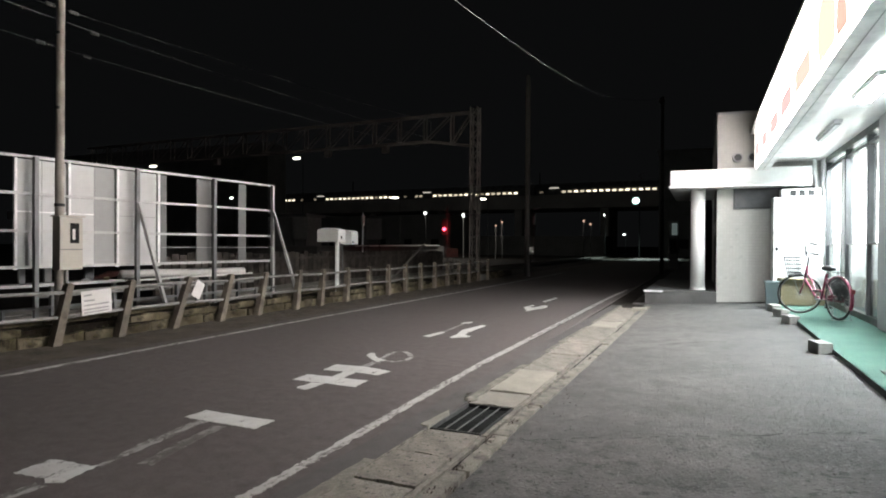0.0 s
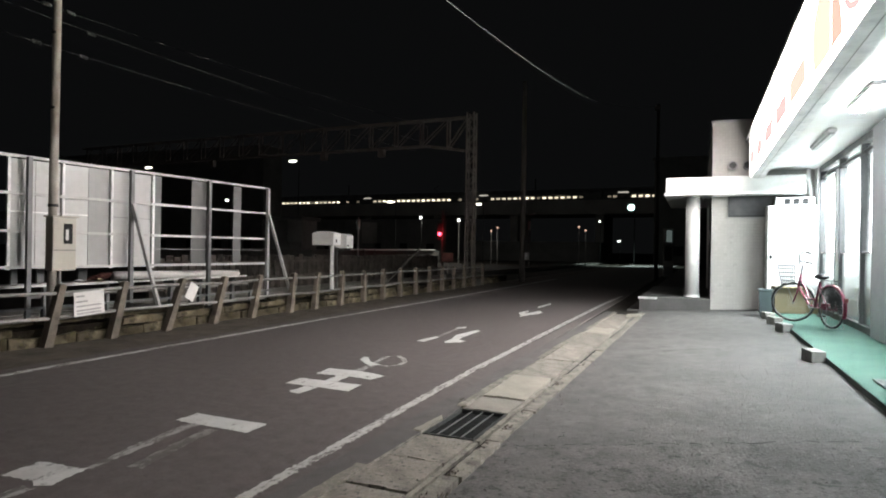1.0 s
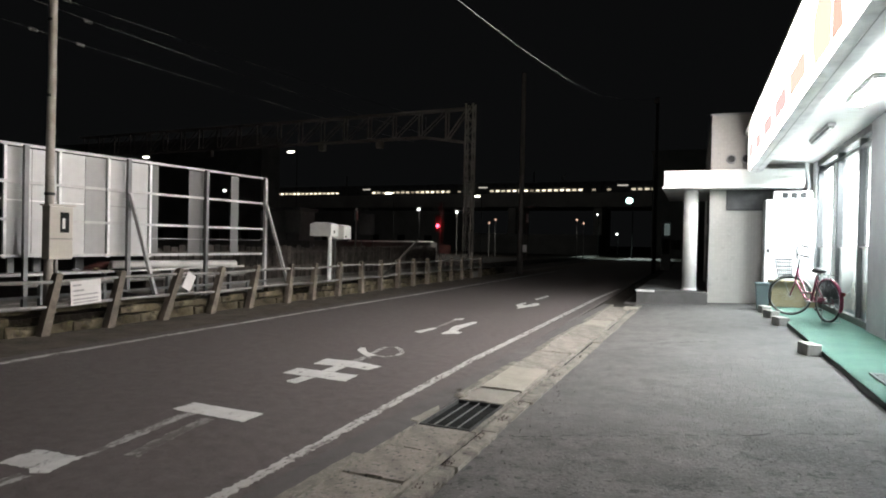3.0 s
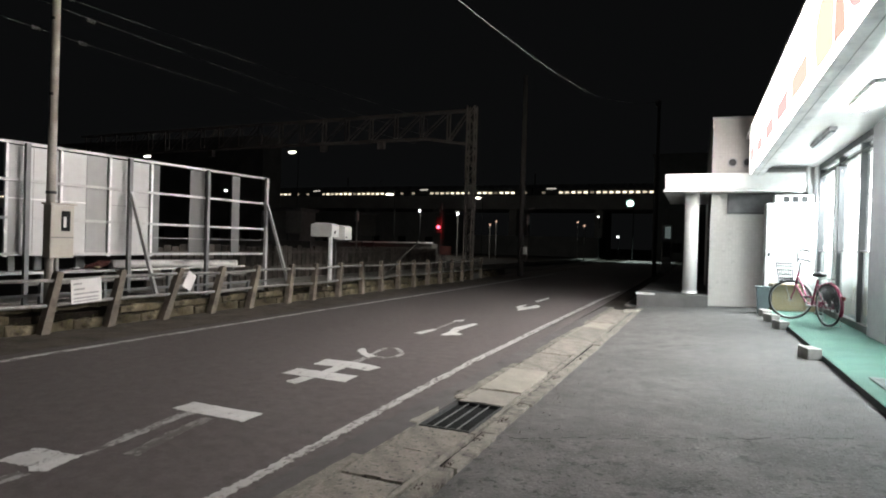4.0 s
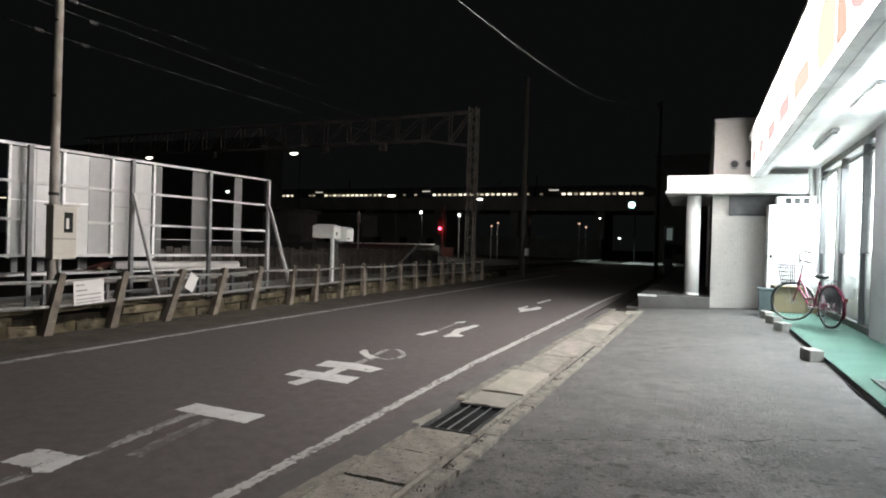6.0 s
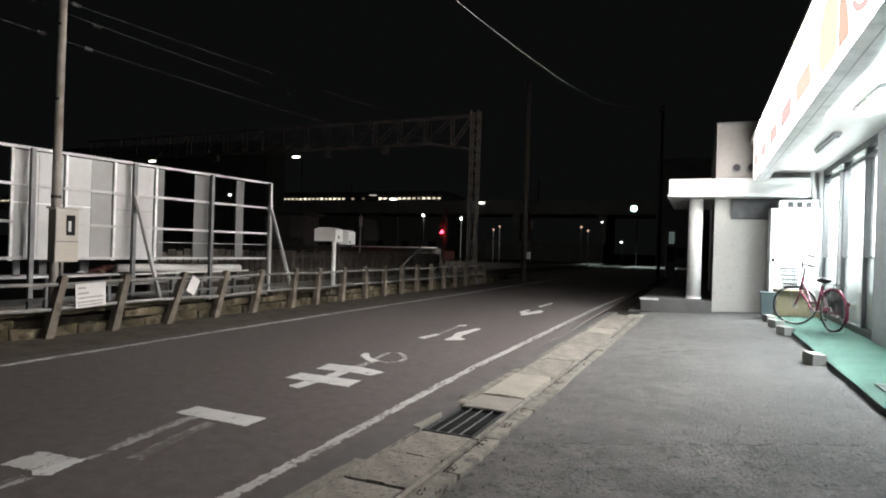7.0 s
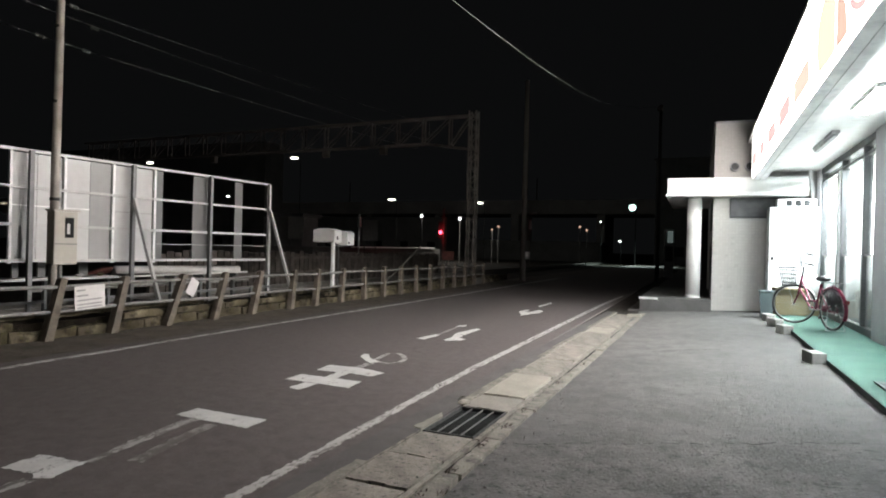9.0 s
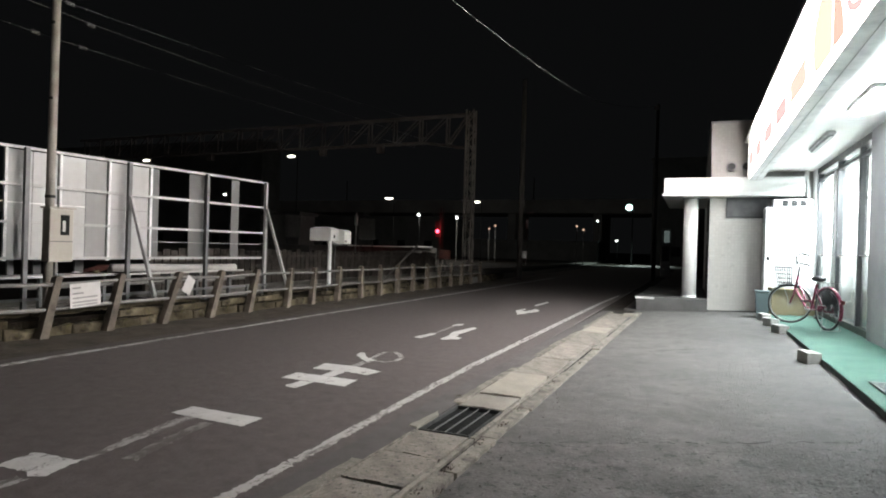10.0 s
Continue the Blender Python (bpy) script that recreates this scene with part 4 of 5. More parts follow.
part("emblem", bm, M_sign_yellow, sign)
bm = bmesh.new()
bm.faces.new([bm.verts.new((0.981, y, z)) for y, z in ((5.955, 3.00), (5.50, 2.995), (5.56, 3.2), (5.72, 3.45), (5.955, 3.62))])
part("emblem_wedge", bm, M_sign_deep, sign)
part("emblem_arc", tubed([(0.981, 6.82, 3.015), (0.981, 6.93, 3.12), (0.981, 7.04, 3.28), (0.981, 7.12, 3.46)], 0.010, 6), M_sign_orange, sign)
arc = [(0.981, 5.0 + 0.36 * math.cos(a), 3.25 + 0.2 * math.sin(a)) for a in np.linspace(0.4, 2 * math.pi - 0.4, 20)]
part("emblem_arc", tubed(arc, 0.03, 6), M_sign_red, sign)

# lamps under the eaves: the far one is out
for i, y in enumerate((11.3, 8.4)):
    fx = thing("eaves_lamp", "unlit fluorescent lamp under the eaves" if i == 0 else "lit fluorescent lamp under the eaves", "ceiling lamp", pose(1.77, y, 3.15), group="lamps under the eaves")
    hw, hl = (0.055, 0.80) if i == 0 else (0.10, 0.62)
    part("housing", boxed(-hw, hw, -hl, hl, -0.05, 0.0, bevel=0.008), M_fix, fx)
    part("diffuser", boxed(-hw + 0.02, hw - 0.02, -hl + 0.02, hl - 0.02, -0.085, -0.052, bevel=0.01), M_fix_off if i == 0 else M_tube, fx)

# shop ceiling lamps
for y, share in ((14.3, 1.15), (12.1, 1.1), (9.0, 0.6), (6.2, 0.5)):
    la = bpy.data.lights.new("shop_ceiling_lamp", "AREA")
    la.shape, la.size, la.size_y, la.energy, la.color = "RECTANGLE", 0.9, 1.2, SHOP_WATTS * share, (0.93, 0.97, 1.0)
    lo = new("shop_ceiling_lamp", la)
    lo.matrix_basis = pose(3.05, y, 2.97)
    tagged(lo, "white fluorescent ceiling lamp in the shop", "ceiling lamp", group="lamps in the shop")

# shelves inside the glass
for y0, y1 in ((10.7, 12.6), (12.95, 14.8), (7.6, 9.2), (5.0, 7.2)):
    sh = thing("magazine_shelf", "low white shelf with goods behind the glass", "shelf", pose(0, 0, 0.2), group="shelves behind the glass")
    part("back", boxed(2.98, 3.02, y0, y1, 0.0, 1.15), M_shelf, sh)
    for k in range(4):
        part("board", boxed(2.55, 2.98, y0, y1, 0.05 + 0.28 * k, 0.075 + 0.28 * k), M_shelf, sh)
    goods = bmesh.new()
    for k in range(4):
        yy = y0 + 0.05
        while yy < y1 - 0.25:
            w_, h_ = rnd.uniform(0.12, 0.3), rnd.uniform(0.1, 0.2)
            box(goods, 2.6, 2.9, yy, yy + w_ * 0.85, 0.077 + 0.28 * k, 0.077 + 0.28 * k + h_)
            yy += w_
    part("goods", goods, M_white, sh)

# ---------------------------------------------------------------- tiled building with its porch
BY = 15.4
bld = thing("tiled_building", "flat roofed building clad in small beige tiles", "building")
part("wall", boxed(0.265, 6.0, BY, 24.0, -0.1, 4.27), M_tile, bld)
part("parapet_cap", boxed(0.24, 6.02, BY - 0.025, 24.02, 4.272, 4.31), M_pillar, bld)
wn = part("window", boxed(0.62, 2.25, BY - 0.03, BY - 0.004, 2.18, 2.62), M_smoked, bld, "dark strip window under the porch roof")
part("window_frame", box(box(bmesh.new(), 0.60, 2.27, BY - 0.05, BY - 0.032, 2.14, 2.18), 0.60, 0.62, BY - 0.05, BY - 0.032, 2.18, 2.62), M_alu, wn)
for x in (0.68, 0.98):
    v = part("vent_hood", tubed([(x, BY - 0.10, 3.28), (x, BY - 0.003, 3.28)], 0.10, 18), M_pillar, bld)
    part("vent_mouth", tubed([(x, BY - 0.104, 3.28), (x, BY - 0.101, 3.28)], 0.075, 18), M_alu, v)
part("side_door", boxed(0.235, 0.262, 15.5, 17.6, 0.32, 2.58), M_dark_glass, bld)
part("door_notice", boxed(0.225, 0.232, 15.7, 16.05, 1.55, 1.85), M_sheet, bld)
porch = thing("porch", "white porch roof on a round column with a raised step", "porch")
part("roof", boxed(-0.70, 2.06, 14.9, 19.0, 2.66, 3.0, bevel=0.012), M_white, porch)
part("drip_edge", boxed(-0.73, 2.04, 14.87, 19.0, 2.60, 2.656), M_white, porch)
col = part("column", tubed([(-0.13, 15.55, 0.32), (-0.13, 15.55, 2.60)], 0.155, 28), M_column, porch, smooth=True)
part("column_base", tubed([(-0.13, 15.55, 0.322), (-0.13, 15.55, 0.37)], 0.17, 28), M_column, col)
part("step", boxed(-1.24, 0.26, 15.0, 20.0, -0.1, 0.315, bevel=0.01), M_step, porch)
part("nosing", boxed(-1.26, -0.85, 14.985, 14.998, 0.27, 0.318), M_step_edge, porch)
tagged(part("downpipe", tubed([(2.14, 15.2, 3.15), (2.14, 15.2, 2.95), (2.20, 15.3, 2.7), (2.2, 15.3, 0.1)], 0.04, 10), M_white), "white downpipe at the corner of the shop", "downpipe", kind="structure")

# white cabinet against the building
wc = thing("outdoor_cabinet", "tall white steel cabinet with a vented top box", "cabinet", pose(0, 0, yard_z(1.8) + 0.0))
body = part("body", boxed(1.34, 2.24, 14.80, 15.36, 0.02, 2.22, bevel=0.012), M_white_gloss, wc)
part("lock", boxed(1.38, 1.43, 14.785, 14.797, 1.10, 1.18), M_dark, body)
part("door_seam", boxed(1.79, 1.797, 14.794, 14.799, 0.1, 2.15), M_pillar, body)
tb = part("top_box", boxed(1.50, 2.22, 14.92, 15.34, 2.222, 2.40, bevel=0.006), M_white_gloss, wc)
for i in range(3):
    part("vent", boxed(1.66 + 0.165 * i, 1.77 + 0.165 * i, 14.908, 14.919, 2.25, 2.37), M_dark, tb)
for x in (1.38, 2.2):
    part("foot", boxed(x - 0.03, x + 0.03, 14.84, 14.9, -0.03, 0.02), M_alu_dark, wc)

# things beside the cabinet
bn = thing("plastic_bin", "teal plastic bin with a grey lid", "bin", pose(1.24, 13.85, yard_z(1.24)))
bm = bmesh.new()
vs = [[bm.verts.new((a * w, b * w, z)) for a, b in ((-1, -1), (1, -1), (1, 1), (-1, 1))] for z, w in ((0, 0.10), (0.50, 0.128))]
for i in range(4):
    bm.faces.new((vs[0][i], vs[0][(i + 1) % 4], vs[1][(i + 1) % 4], vs[1][i]))
bm.faces.new(vs[0])
bm.faces.new(vs[1])
part("tub", bm, M_bin, bn)
part("lid", boxed(-0.145, 0.145, -0.145, 0.145, 0.502, 0.54, bevel=0.012), M_bin, bn)
cb = thing("cardboard_box", "brown cardboard box on the turf mat", "box", pose(1.62, 14.1, MAT_Z + 0.005, 0, 0, 6))
part("carton", boxed(-0.24, 0.30, -0.18, 0.18, 0.0, 0.52, bevel=0.006), M_cardboard, cb)
part("flap", boxed(-0.24, 0.30, -0.30, -0.185, 0.50, 0.508), M_cardboard, cb)
bg = bmesh.new()
ball(bg, (0, 0, 0.27), 0.2, 1.0, 0.9, 1.3, 14)
for v in bg.verts:
    v.co += 0.03 * noise.noise_vector(v.co * 9)
    v.co.z = max(0.0, v.co.z)
tagged(part("plastic_bag", bg, M_bag, smooth=True, at=pose(2.05, 14.3, MAT_Z + 0.3)), "bulging white plastic bag on a carton", "bag")
cb2 = thing("cardboard_box", "brown cardboard box under a white bag", "box", pose(2.05, 14.3, MAT_Z + 0.005, 0, 0, -4))
part("carton", boxed(-0.2, 0.2, -0.2, 0.2, 0.0, 0.295, bevel=0.006), M_cardboard, cb2)

# loose concrete blocks along the mat
for x, y, a in ((1.24, 4.52, 8), (1.24, 8.30, 14), (1.27, 11.25, 18), (1.25, 12.35, 22), (1.23, 13.3, 12)):
    blk = tagged(part("concrete_block", boxed(-0.08, 0.08, -0.14, 0.14, -0.02, 0.128, bevel=0.012), M_stone, at=pose(x, y, yard_z(x), 0, 0, a)), "loose grey concrete block beside the turf mat", "concrete block", group="blocks along the mat")
dm = thing("door_mat", "small grey door mat on the turf", "mat", pose(1.80, 6.5, MAT_Z + 0.006))
part("mat_body", boxed(-0.3, 0.3, -0.34, 0.34, 0.0, 0.012, bevel=0.004), M_edge, dm)
for i in range(10):
    part("rib", boxed(-0.28, 0.28, -0.31 + 0.062 * i, -0.28 + 0.062 * i, 0.0125, 0.016), M_alu, dm)

# ---------------------------------------------------------------- bicycle
def bicycle(rear, front):
    rx, ry = rear
    fx, fy = front
    head = math.degrees(math.atan2(fy - ry, fx - rx))
    wb = math.hypot(fx - rx, fy - ry)
    R = 0.335
    bike = thing("bicycle", "red city bicycle with a wire front basket, parked on its stand", "bicycle", pose(rx, ry, MAT_Z + 0.003, 0, 0, head))

    def wheel(parent, at):
        w = part("tyre", tubed([(R * 0.957 * math.cos(a), 0, R * 0.957 * math.sin(a)) for a in np.linspace(0, 2 * math.pi, 40, endpoint=False)], 0.0155, 8, True), M_rubber, parent, at=at, smooth=True)
        part("rim", tubed([(R * 0.90 * math.cos(a), 0, R * 0.90 * math.sin(a)) for a in np.linspace(0, 2 * math.pi, 40, endpoint=False)], 0.010, 6, True), M_chrome, w, smooth=True)
        sp = bmesh.new()
        for i in range(28):
            a = 2 * math.pi * i / 28
            s = 0.02 if i % 2 else -0.02
            tube(sp, [(0.02 * math.cos(a + 0.9), s, 0.02 * math.sin(a + 0.9)), (R * 0.9 * math.cos(a), 0, R * 0.9 * math.sin(a))], 0.0012, 4)
        part("spokes", sp, M_chrome, w)
        part("hub", tubed([(0, -0.045, 0), (0, 0.045, 0)], 0.02, 10), M_chrome, w)
        return w

    wheel(bike, pose(0, 0, R))
    st = 62                                 # the bars are turned to the left
    F = pose(wb - 0.03, 0, 0, 0, 0, st)
    wheel(bike, F @ pose(0.03, 0, R))
    # frame
    bb = (0.45, 0, 0.29)
    ht, hb = (wb - 0.21, 0, 0.82), (wb - 0.13, 0, 0.60)
    fr = bmesh.new()
    tube(fr, [ht, hb], 0.02, 10)
    tube(fr, [hb, (wb - 0.30, 0, 0.46), (0.62, 0, 0.33), bb], 0.02, 10)
    tube(fr, [(wb - 0.19, 0, 0.74), (wb - 0.36, 0, 0.56), (0.62, 0, 0.43), (0.40, 0, 0.42)], 0.016, 10)
    tube(fr, [bb, (0.30, 0, 0.72)], 0.018, 10)
    for s in (-0.06, 0.06):
        tube(fr, [(0, s, R), (0.42, s * 0.5, 0.29)], 0.010, 8)
        tube(fr, [(0, s, R), (0.325, s * 0.4, 0.64)], 0.008, 8)
    part("frame", fr, M_red, bike, smooth=True)
    fk = bmesh.new()
    for s in (-0.055, 0.055):
        tube(fk, [F @ Vector((0.03, s, R)), F @ Vector((-0.03, s, 0.50)), F @ Vector((-0.06, s * 0.9, 0.70))], 0.011, 8)
    part("fork", fk, M_red, bike, smooth=True)
    sd = bmesh.new()
    ball(sd, (0.26, 0, 0.80), 0.115, 1.2, 0.85, 0.42, 12)
    part("saddle", sd, M_saddle, bike, smooth=True)
    part("seat_post", tubed([(0.30, 0, 0.72), (0.275, 0, 0.79)], 0.012, 8), M_chrome, bike)
    hbm = tubed([(wb - 0.21, 0, 0.82), (wb - 0.25, 0, 0.98)], 0.016, 8)
    part("stem", hbm, M_wire, bike)
    H = pose(wb - 0.25, 0, 0.98, 0, 0, st) @ pose(0, 0, 0, -21, 0, 0)
    bar = [H @ Vector(p) for p in ((-0.13, -0.23, 0.12), (-0.03, -0.24, 0.15), (0.05, -0.15, 0.13), (0.04, 0, 0.0), (0.05, 0.15, 0.13), (-0.03, 0.24, 0.15), (-0.13, 0.23, 0.12))]
    part("handlebar", tubed(bar, 0.014, 8), M_wire, bike, smooth=True)
    for s in (-1, 1):
        part("grip", tubed([H @ Vector((-0.14, 0.23 * s, 0.118)), H @ Vector((-0.06, 0.238 * s, 0.142))], 0.017, 8), M_rubber, bike)
        part("brake_lever", tubed([H @ Vector((-0.03, 0.22 * s, 0.14)), H @ Vector((-0.11, 0.26 * s, 0.08))], 0.006, 6), M_chrome, bike)
    # basket
    bk = bmesh.new()
    B = pose(wb - 0.10, 0, 0, 0, 0, st)
    for z, e in ((0.64, 0.0), (0.70, 0.2), (0.77, 0.4), (0.84, 0.6), (0.91, 0.85), (0.96, 1.0)):
        hx, hy = 0.10 + 0.03 * e, 0.11 + 0.035 * e
        tube(bk, [B @ Vector(p) for p in ((0.04, -hy, z), (0.04 + 2 * hx, -hy, z), (0.04 + 2 * hx, hy, z), (0.04, hy, z))], 0.0055 if z < 0.95 else 0.010, 5, True)
    for i in range(28):
        u = i / 28 * 4
        k, f = int(u), u - int(u)
        c = ((0, -1), (1, -1), (1, 1), (0, 1), (0, -1))
        a_, b_ = c[k], c[k + 1]
        px_, py_ = a_[0] + (b_[0] - a_[0]) * f, a_[1] + (b_[1] - a_[1]) * f
        tube(bk, [B @ Vector((0.04 + px_ * 0.20, py_ * 0.11, 0.64)), B @ Vector((0.04 + px_ * 0.26, py_ * 0.145, 0.96))], 0.0085, 4)
    for i in range(5):
        tube(bk, [B @ Vector((0.06 + 0.04 * i, -0.11, 0.64)), B @ Vector((0.06 + 0.04 * i, 0.11, 0.64))], 0.0025, 4)
    part("basket", bk, M_wire, bike)
    bs_ = bmesh.new()
    for s in (-0.06, 0.06):
        tube(bs_, [F @ Vector((0.03, s, R)), B @ Vector((0.16, s * 1.5, 0.64))], 0.005, 6)
    part("basket_stay", bs_, M_chrome, bike)
    # mudguards
    def guard(m, a0, a1, mt):
        g = bmesh.new()
        rows = []
        for a in np.linspace(a0, a1, 20):
            rows.append([g.verts.new(m @ Vector((rr * math.cos(a), w, rr * math.sin(a)))) for w, rr in ((-0.03, R + 0.01), (-0.018, R + 0.026), (0.018, R + 0.026), (0.03, R + 0.01))])
        for p_, q_ in zip(rows, rows[1:]):
            for j in range(3):
                g.faces.new((p_[j], p_[j + 1], q_[j + 1], q_[j]))
        bmesh.ops.solidify(g, geom=g.faces[:], thickness=0.002)
        part("mudguard", g, mt, bike, smooth=True)
    guard(pose(0, 0, R), radians(40), radians(205), M_red)
    guard(F @ pose(0.03, 0, R), radians(25), radians(170), M_chrome)
    # carrier, chain case, cranks, stand
    ca = bmesh.new()
    for s in (-0.06, -0.02, 0.02, 0.06):
        tube(ca, [(-0.22, s, 0.745), (0.16, s, 0.745)], 0.005, 6)
    for x in (-0.22, -0.03, 0.16):
        tube(ca, [(x, -0.065, 0.745), (x, 0.065, 0.745)], 0.005, 6)
    for s in (-0.07, 0.07):
        tube(ca, [(0, s, R), (-0.12, s, 0.745)], 0.005, 6)
    part("carrier", ca, M_wire, bike)
    part("chain_case", boxed(-0.04, 0.52, -0.075, -0.055, 0.27, 0.37, bevel=0.008), M_red, bike)
    cr = tubed([(0.45, -0.09, 0.29), (0.45, 0.09, 0.29)], 0.015, 8)
    tube(cr, [(0.45, -0.10, 0.29), (0.53, -0.10, 0.15)], 0.009, 6)
    tube(cr, [(0.45, 0.10, 0.29), (0.37, 0.10, 0.43)], 0.009, 6)
    part("crank", cr, M_chrome, bike)
    part("pedal", boxed(0.49, 0.57, -0.20, -0.11, 0.135, 0.16), M_rubber, bike)
    part("pedal", boxed(0.33, 0.41, 0.11, 0.20, 0.42, 0.445), M_rubber, bike)
    sb = bmesh.new()
    tube(sb, [(0.0, -0.075, R), (-0.09, -0.15, 0.012), (-0.09, 0.15, 0.012), (0.0, 0.075, R)], 0.008, 6)
    part("stand", sb, M_chrome, bike)
    sk = bmesh.new()
    for s in (-0.05, 0.05):
        for i in range(22):
            a = radians(60 + 6.0 * i)
            tube(sk, [(0.07 * math.cos(a), s, R + 0.07 * math.sin(a)), (0.32 * math.cos(a), s * 0.8, R + 0.32 * math.sin(a))], 0.006, 4)
    part("skirt_guard", sk, M_wire, bike)
    part("reflector", boxed(-0.372, -0.362, -0.03, 0.03, 0.44, 0.50), M_reflector, bike)
    return bike


bicycle((1.93, 11.35), (1.54, 12.34))

# ---------------------------------------------------------------- overhead line mast and gantry
mast = thing("gantry_mast", "steel lattice mast of the railway gantry", "mast", pose(-7.9, 22.1, 0))
W = 0.14
for a, b in ((-1, -1), (1, -1), (1, 1), (-1, 1)):
    part("leg", boxed(a * W - 0.025, a * W + 0.025, b * W - 0.025, b * W + 0.025, -0.1, 6.45), M_mast, mast)
lac = bmesh.new()
for i in range(16):
    z0, z1 = 0.2 + 0.39 * i, 0.59 + 0.39 * i
    s = 1 if i % 2 else -1
    for f in (-W, W):
        beam(lac, (-W * s, f, z0), (W * s, f, z1), 0.026)
        beam(lac, (f, -W * s, z0), (f, W * s, z1), 0.026)
part("lacing", lac, M_mast, mast)
part("footing", boxed(-0.4, 0.4, -0.4, 0.4, -0.1, 0.25, bevel=0.02), M_platform, mast)
gan = thing("railway_gantry", "steel truss gantry spanning the tracks", "gantry", pose(-7.9, 22.1, 0, 0, 0, -3.4))
ZT, ZB = 6.28, 5.30
for yy in (-0.12, 0.12):
    part("top_chord", beamed((0, yy, ZT), (-22, yy, ZT), 0.07), M_truss, gan)
    part("bottom_chord", beamed((-1.9, yy, ZB), (-22, yy, ZB), 0.07), M_truss, gan)
    part("haunch", beamed((-1.9, yy, ZB), (-0.1, yy, ZB - 0.28), 0.07), M_truss, gan)
    xs = [-0.95 - 1.15 * i for i in range(19)]
    for i, x in enumerate(xs):
        part("upright", beamed((x, yy, ZT), (x, yy, ZB - (0.12 if i == 0 else 0)), 0.05), M_truss, gan)
        if i + 1 < len(xs):
            part("diagonal", beamed((x, yy, ZT), (xs[i + 1], yy, ZB), 0.034), M_truss, gan)
    part("diagonal", beamed((-0.1, yy, ZT), (-0.95, yy, ZB - 0.14), 0.045), M_truss, gan)
for x in (-3.9, -6.7, -13):
    part("hanger", boxed(x - 0.13, x + 0.13, -0.1, 0.1, ZB - 0.32, ZB - 0.05), M_truss, gan)

# cables
def cable(name, label, pts, r, material=None):
    return tagged(part(name, tubed(pts, r, 6), material or M_cable), label, "cable")


cable("overhead_cable", "sagging cable over the road", [(-3.0 if y < 20 else -3.0 + (y - 20) * 0.08, y, 4.03 + 0.036 * (y - 0.0) + 0.00318 * y * y) for y in np.linspace(-4, 32.3, 40)], 0.0055)
WIRES = ((-9.5, 5.06, 0.05), (-9.5, 4.86, 0.02), (-10.0, 4.58, 0.02))
for k, (x, z, rise) in enumerate(WIRES):
    w = thing("feeder_wire", "thin overhead railway wire with pale insulators", "wire", pose(x, 7.2, z), group="wires over the tracks")
    part("strand", tubed([(-0.02 * s, s, rise * s + (0.0012 * s * s if s > 0 else -0.02 * s)) for s in np.linspace(-9, 15.1, 30)], 0.0045, 6), M_wire_far, w)
    part("hanger", tubed([(-0.3, 15.1, rise * 15.1 + 0.27), (-0.3, 15.1, 5.35 - z)], 0.01, 5), M_wire_far, w)
    for y, dz in (((-0.05, 0.0), (-0.45, 0.0)) if k == 0 else ((0.33, -0.02),) if k == 1 else ((0.58, 0.0), (-0.26, 0.0))):
        part("insulator", ball(ball(ball(bmesh.new(), (0, y, dz), 0.035, 0.5, 1, 1, 10), (0, y + 0.05, dz), 0.035, 0.5, 1, 1, 10), (0, y - 0.05, dz), 0.035, 0.5, 1, 1, 10), M_wire_far, w, smooth=True)

# ---------------------------------------------------------------- poles and lamps farther off
def far_pole(name, label, x, y, h, r=0.13):
    p = thing(name, label, "utility pole", pose(x, y, 0))
    part("shaft", tubed([(0, 0, -0.1), (0, 0, h)], [r, r * 0.7], 12), M_far_pole, p, smooth=True)
    return p


p = far_pole("utility_pole", "dark concrete pole beside the railway with a small box", -6.9, 25.9, 8.5)
part("switch_box", boxed(0.12, 0.26, -0.10, 0.10, 0.95, 1.25), M_cabinet_far, p)
p = far_pole("utility_pole", "dark concrete pole at the road's edge", -1.9, 32.4, 8.6, 0.10)
part("cable_clamp", boxed(-0.16, 0.09, -0.14, 0.09, 8.3, 8.52), M_mast, p)


def lamp_post(x, y, z, lens, w, h, label, arm=0.5, pole_mat=None, point=0.0, col=(1, 1, 1)):
    t = thing("lamp_post", label, "lamp post", pose(x, y, 0))
    pm = pole_mat or M_black
    part("pole", tubed([(arm, 0, -0.1), (arm, 0, z + 0.05)], 0.05 if pole_mat else 0.03, 8), pm, t)
    part("arm", tubed([(arm, 0, z + 0.05), (0, 0, z + 0.12)], 0.03, 6), pm, t)
    hd = part("head", boxed(-w / 2 - 0.04, w / 2 + 0.04, -0.12, 0.12, z + h / 2 + 0.005, z + h / 2 + 0.1, bevel=0.02), pm, t)
    part("lens", ball(bmesh.new(), (0, 0, z), 0.5, w, 0.2, h, 12), lens, hd, smooth=True)
    return t


lamp_post(-40.7, 37.5, 7.5, M_lamp_white, 0.80, 0.18, "tall yard lamp by the railway, lit", 0.6)
lamp_post(-30.1, 41.9, 8.2, M_lamp_white, 0.80, 0.20, "tall yard lamp by the railway, lit", 0.6)
lamp_post(-34.9, 39.9, 5.0, M_lamp_cold, 0.34, 0.18, "yard lamp behind the hoarding, lit", 0.3)
lamp_post(-29.6, 58.2, 6.2, M_lamp_white, 0.95, 0.22, "tall platform lamp, lit at night", 0.6)
lamp_post(-26.7, 59.4, 4.6, M_lamp_cold, 0.34, 0.32, "small round platform lamp, lit", 0.1)
lamp_post(-23.0, 60.8, 4.4, M_lamp_cold, 0.32, 0.34, "small round lamp on a pale post", 0.03, M_far_light)
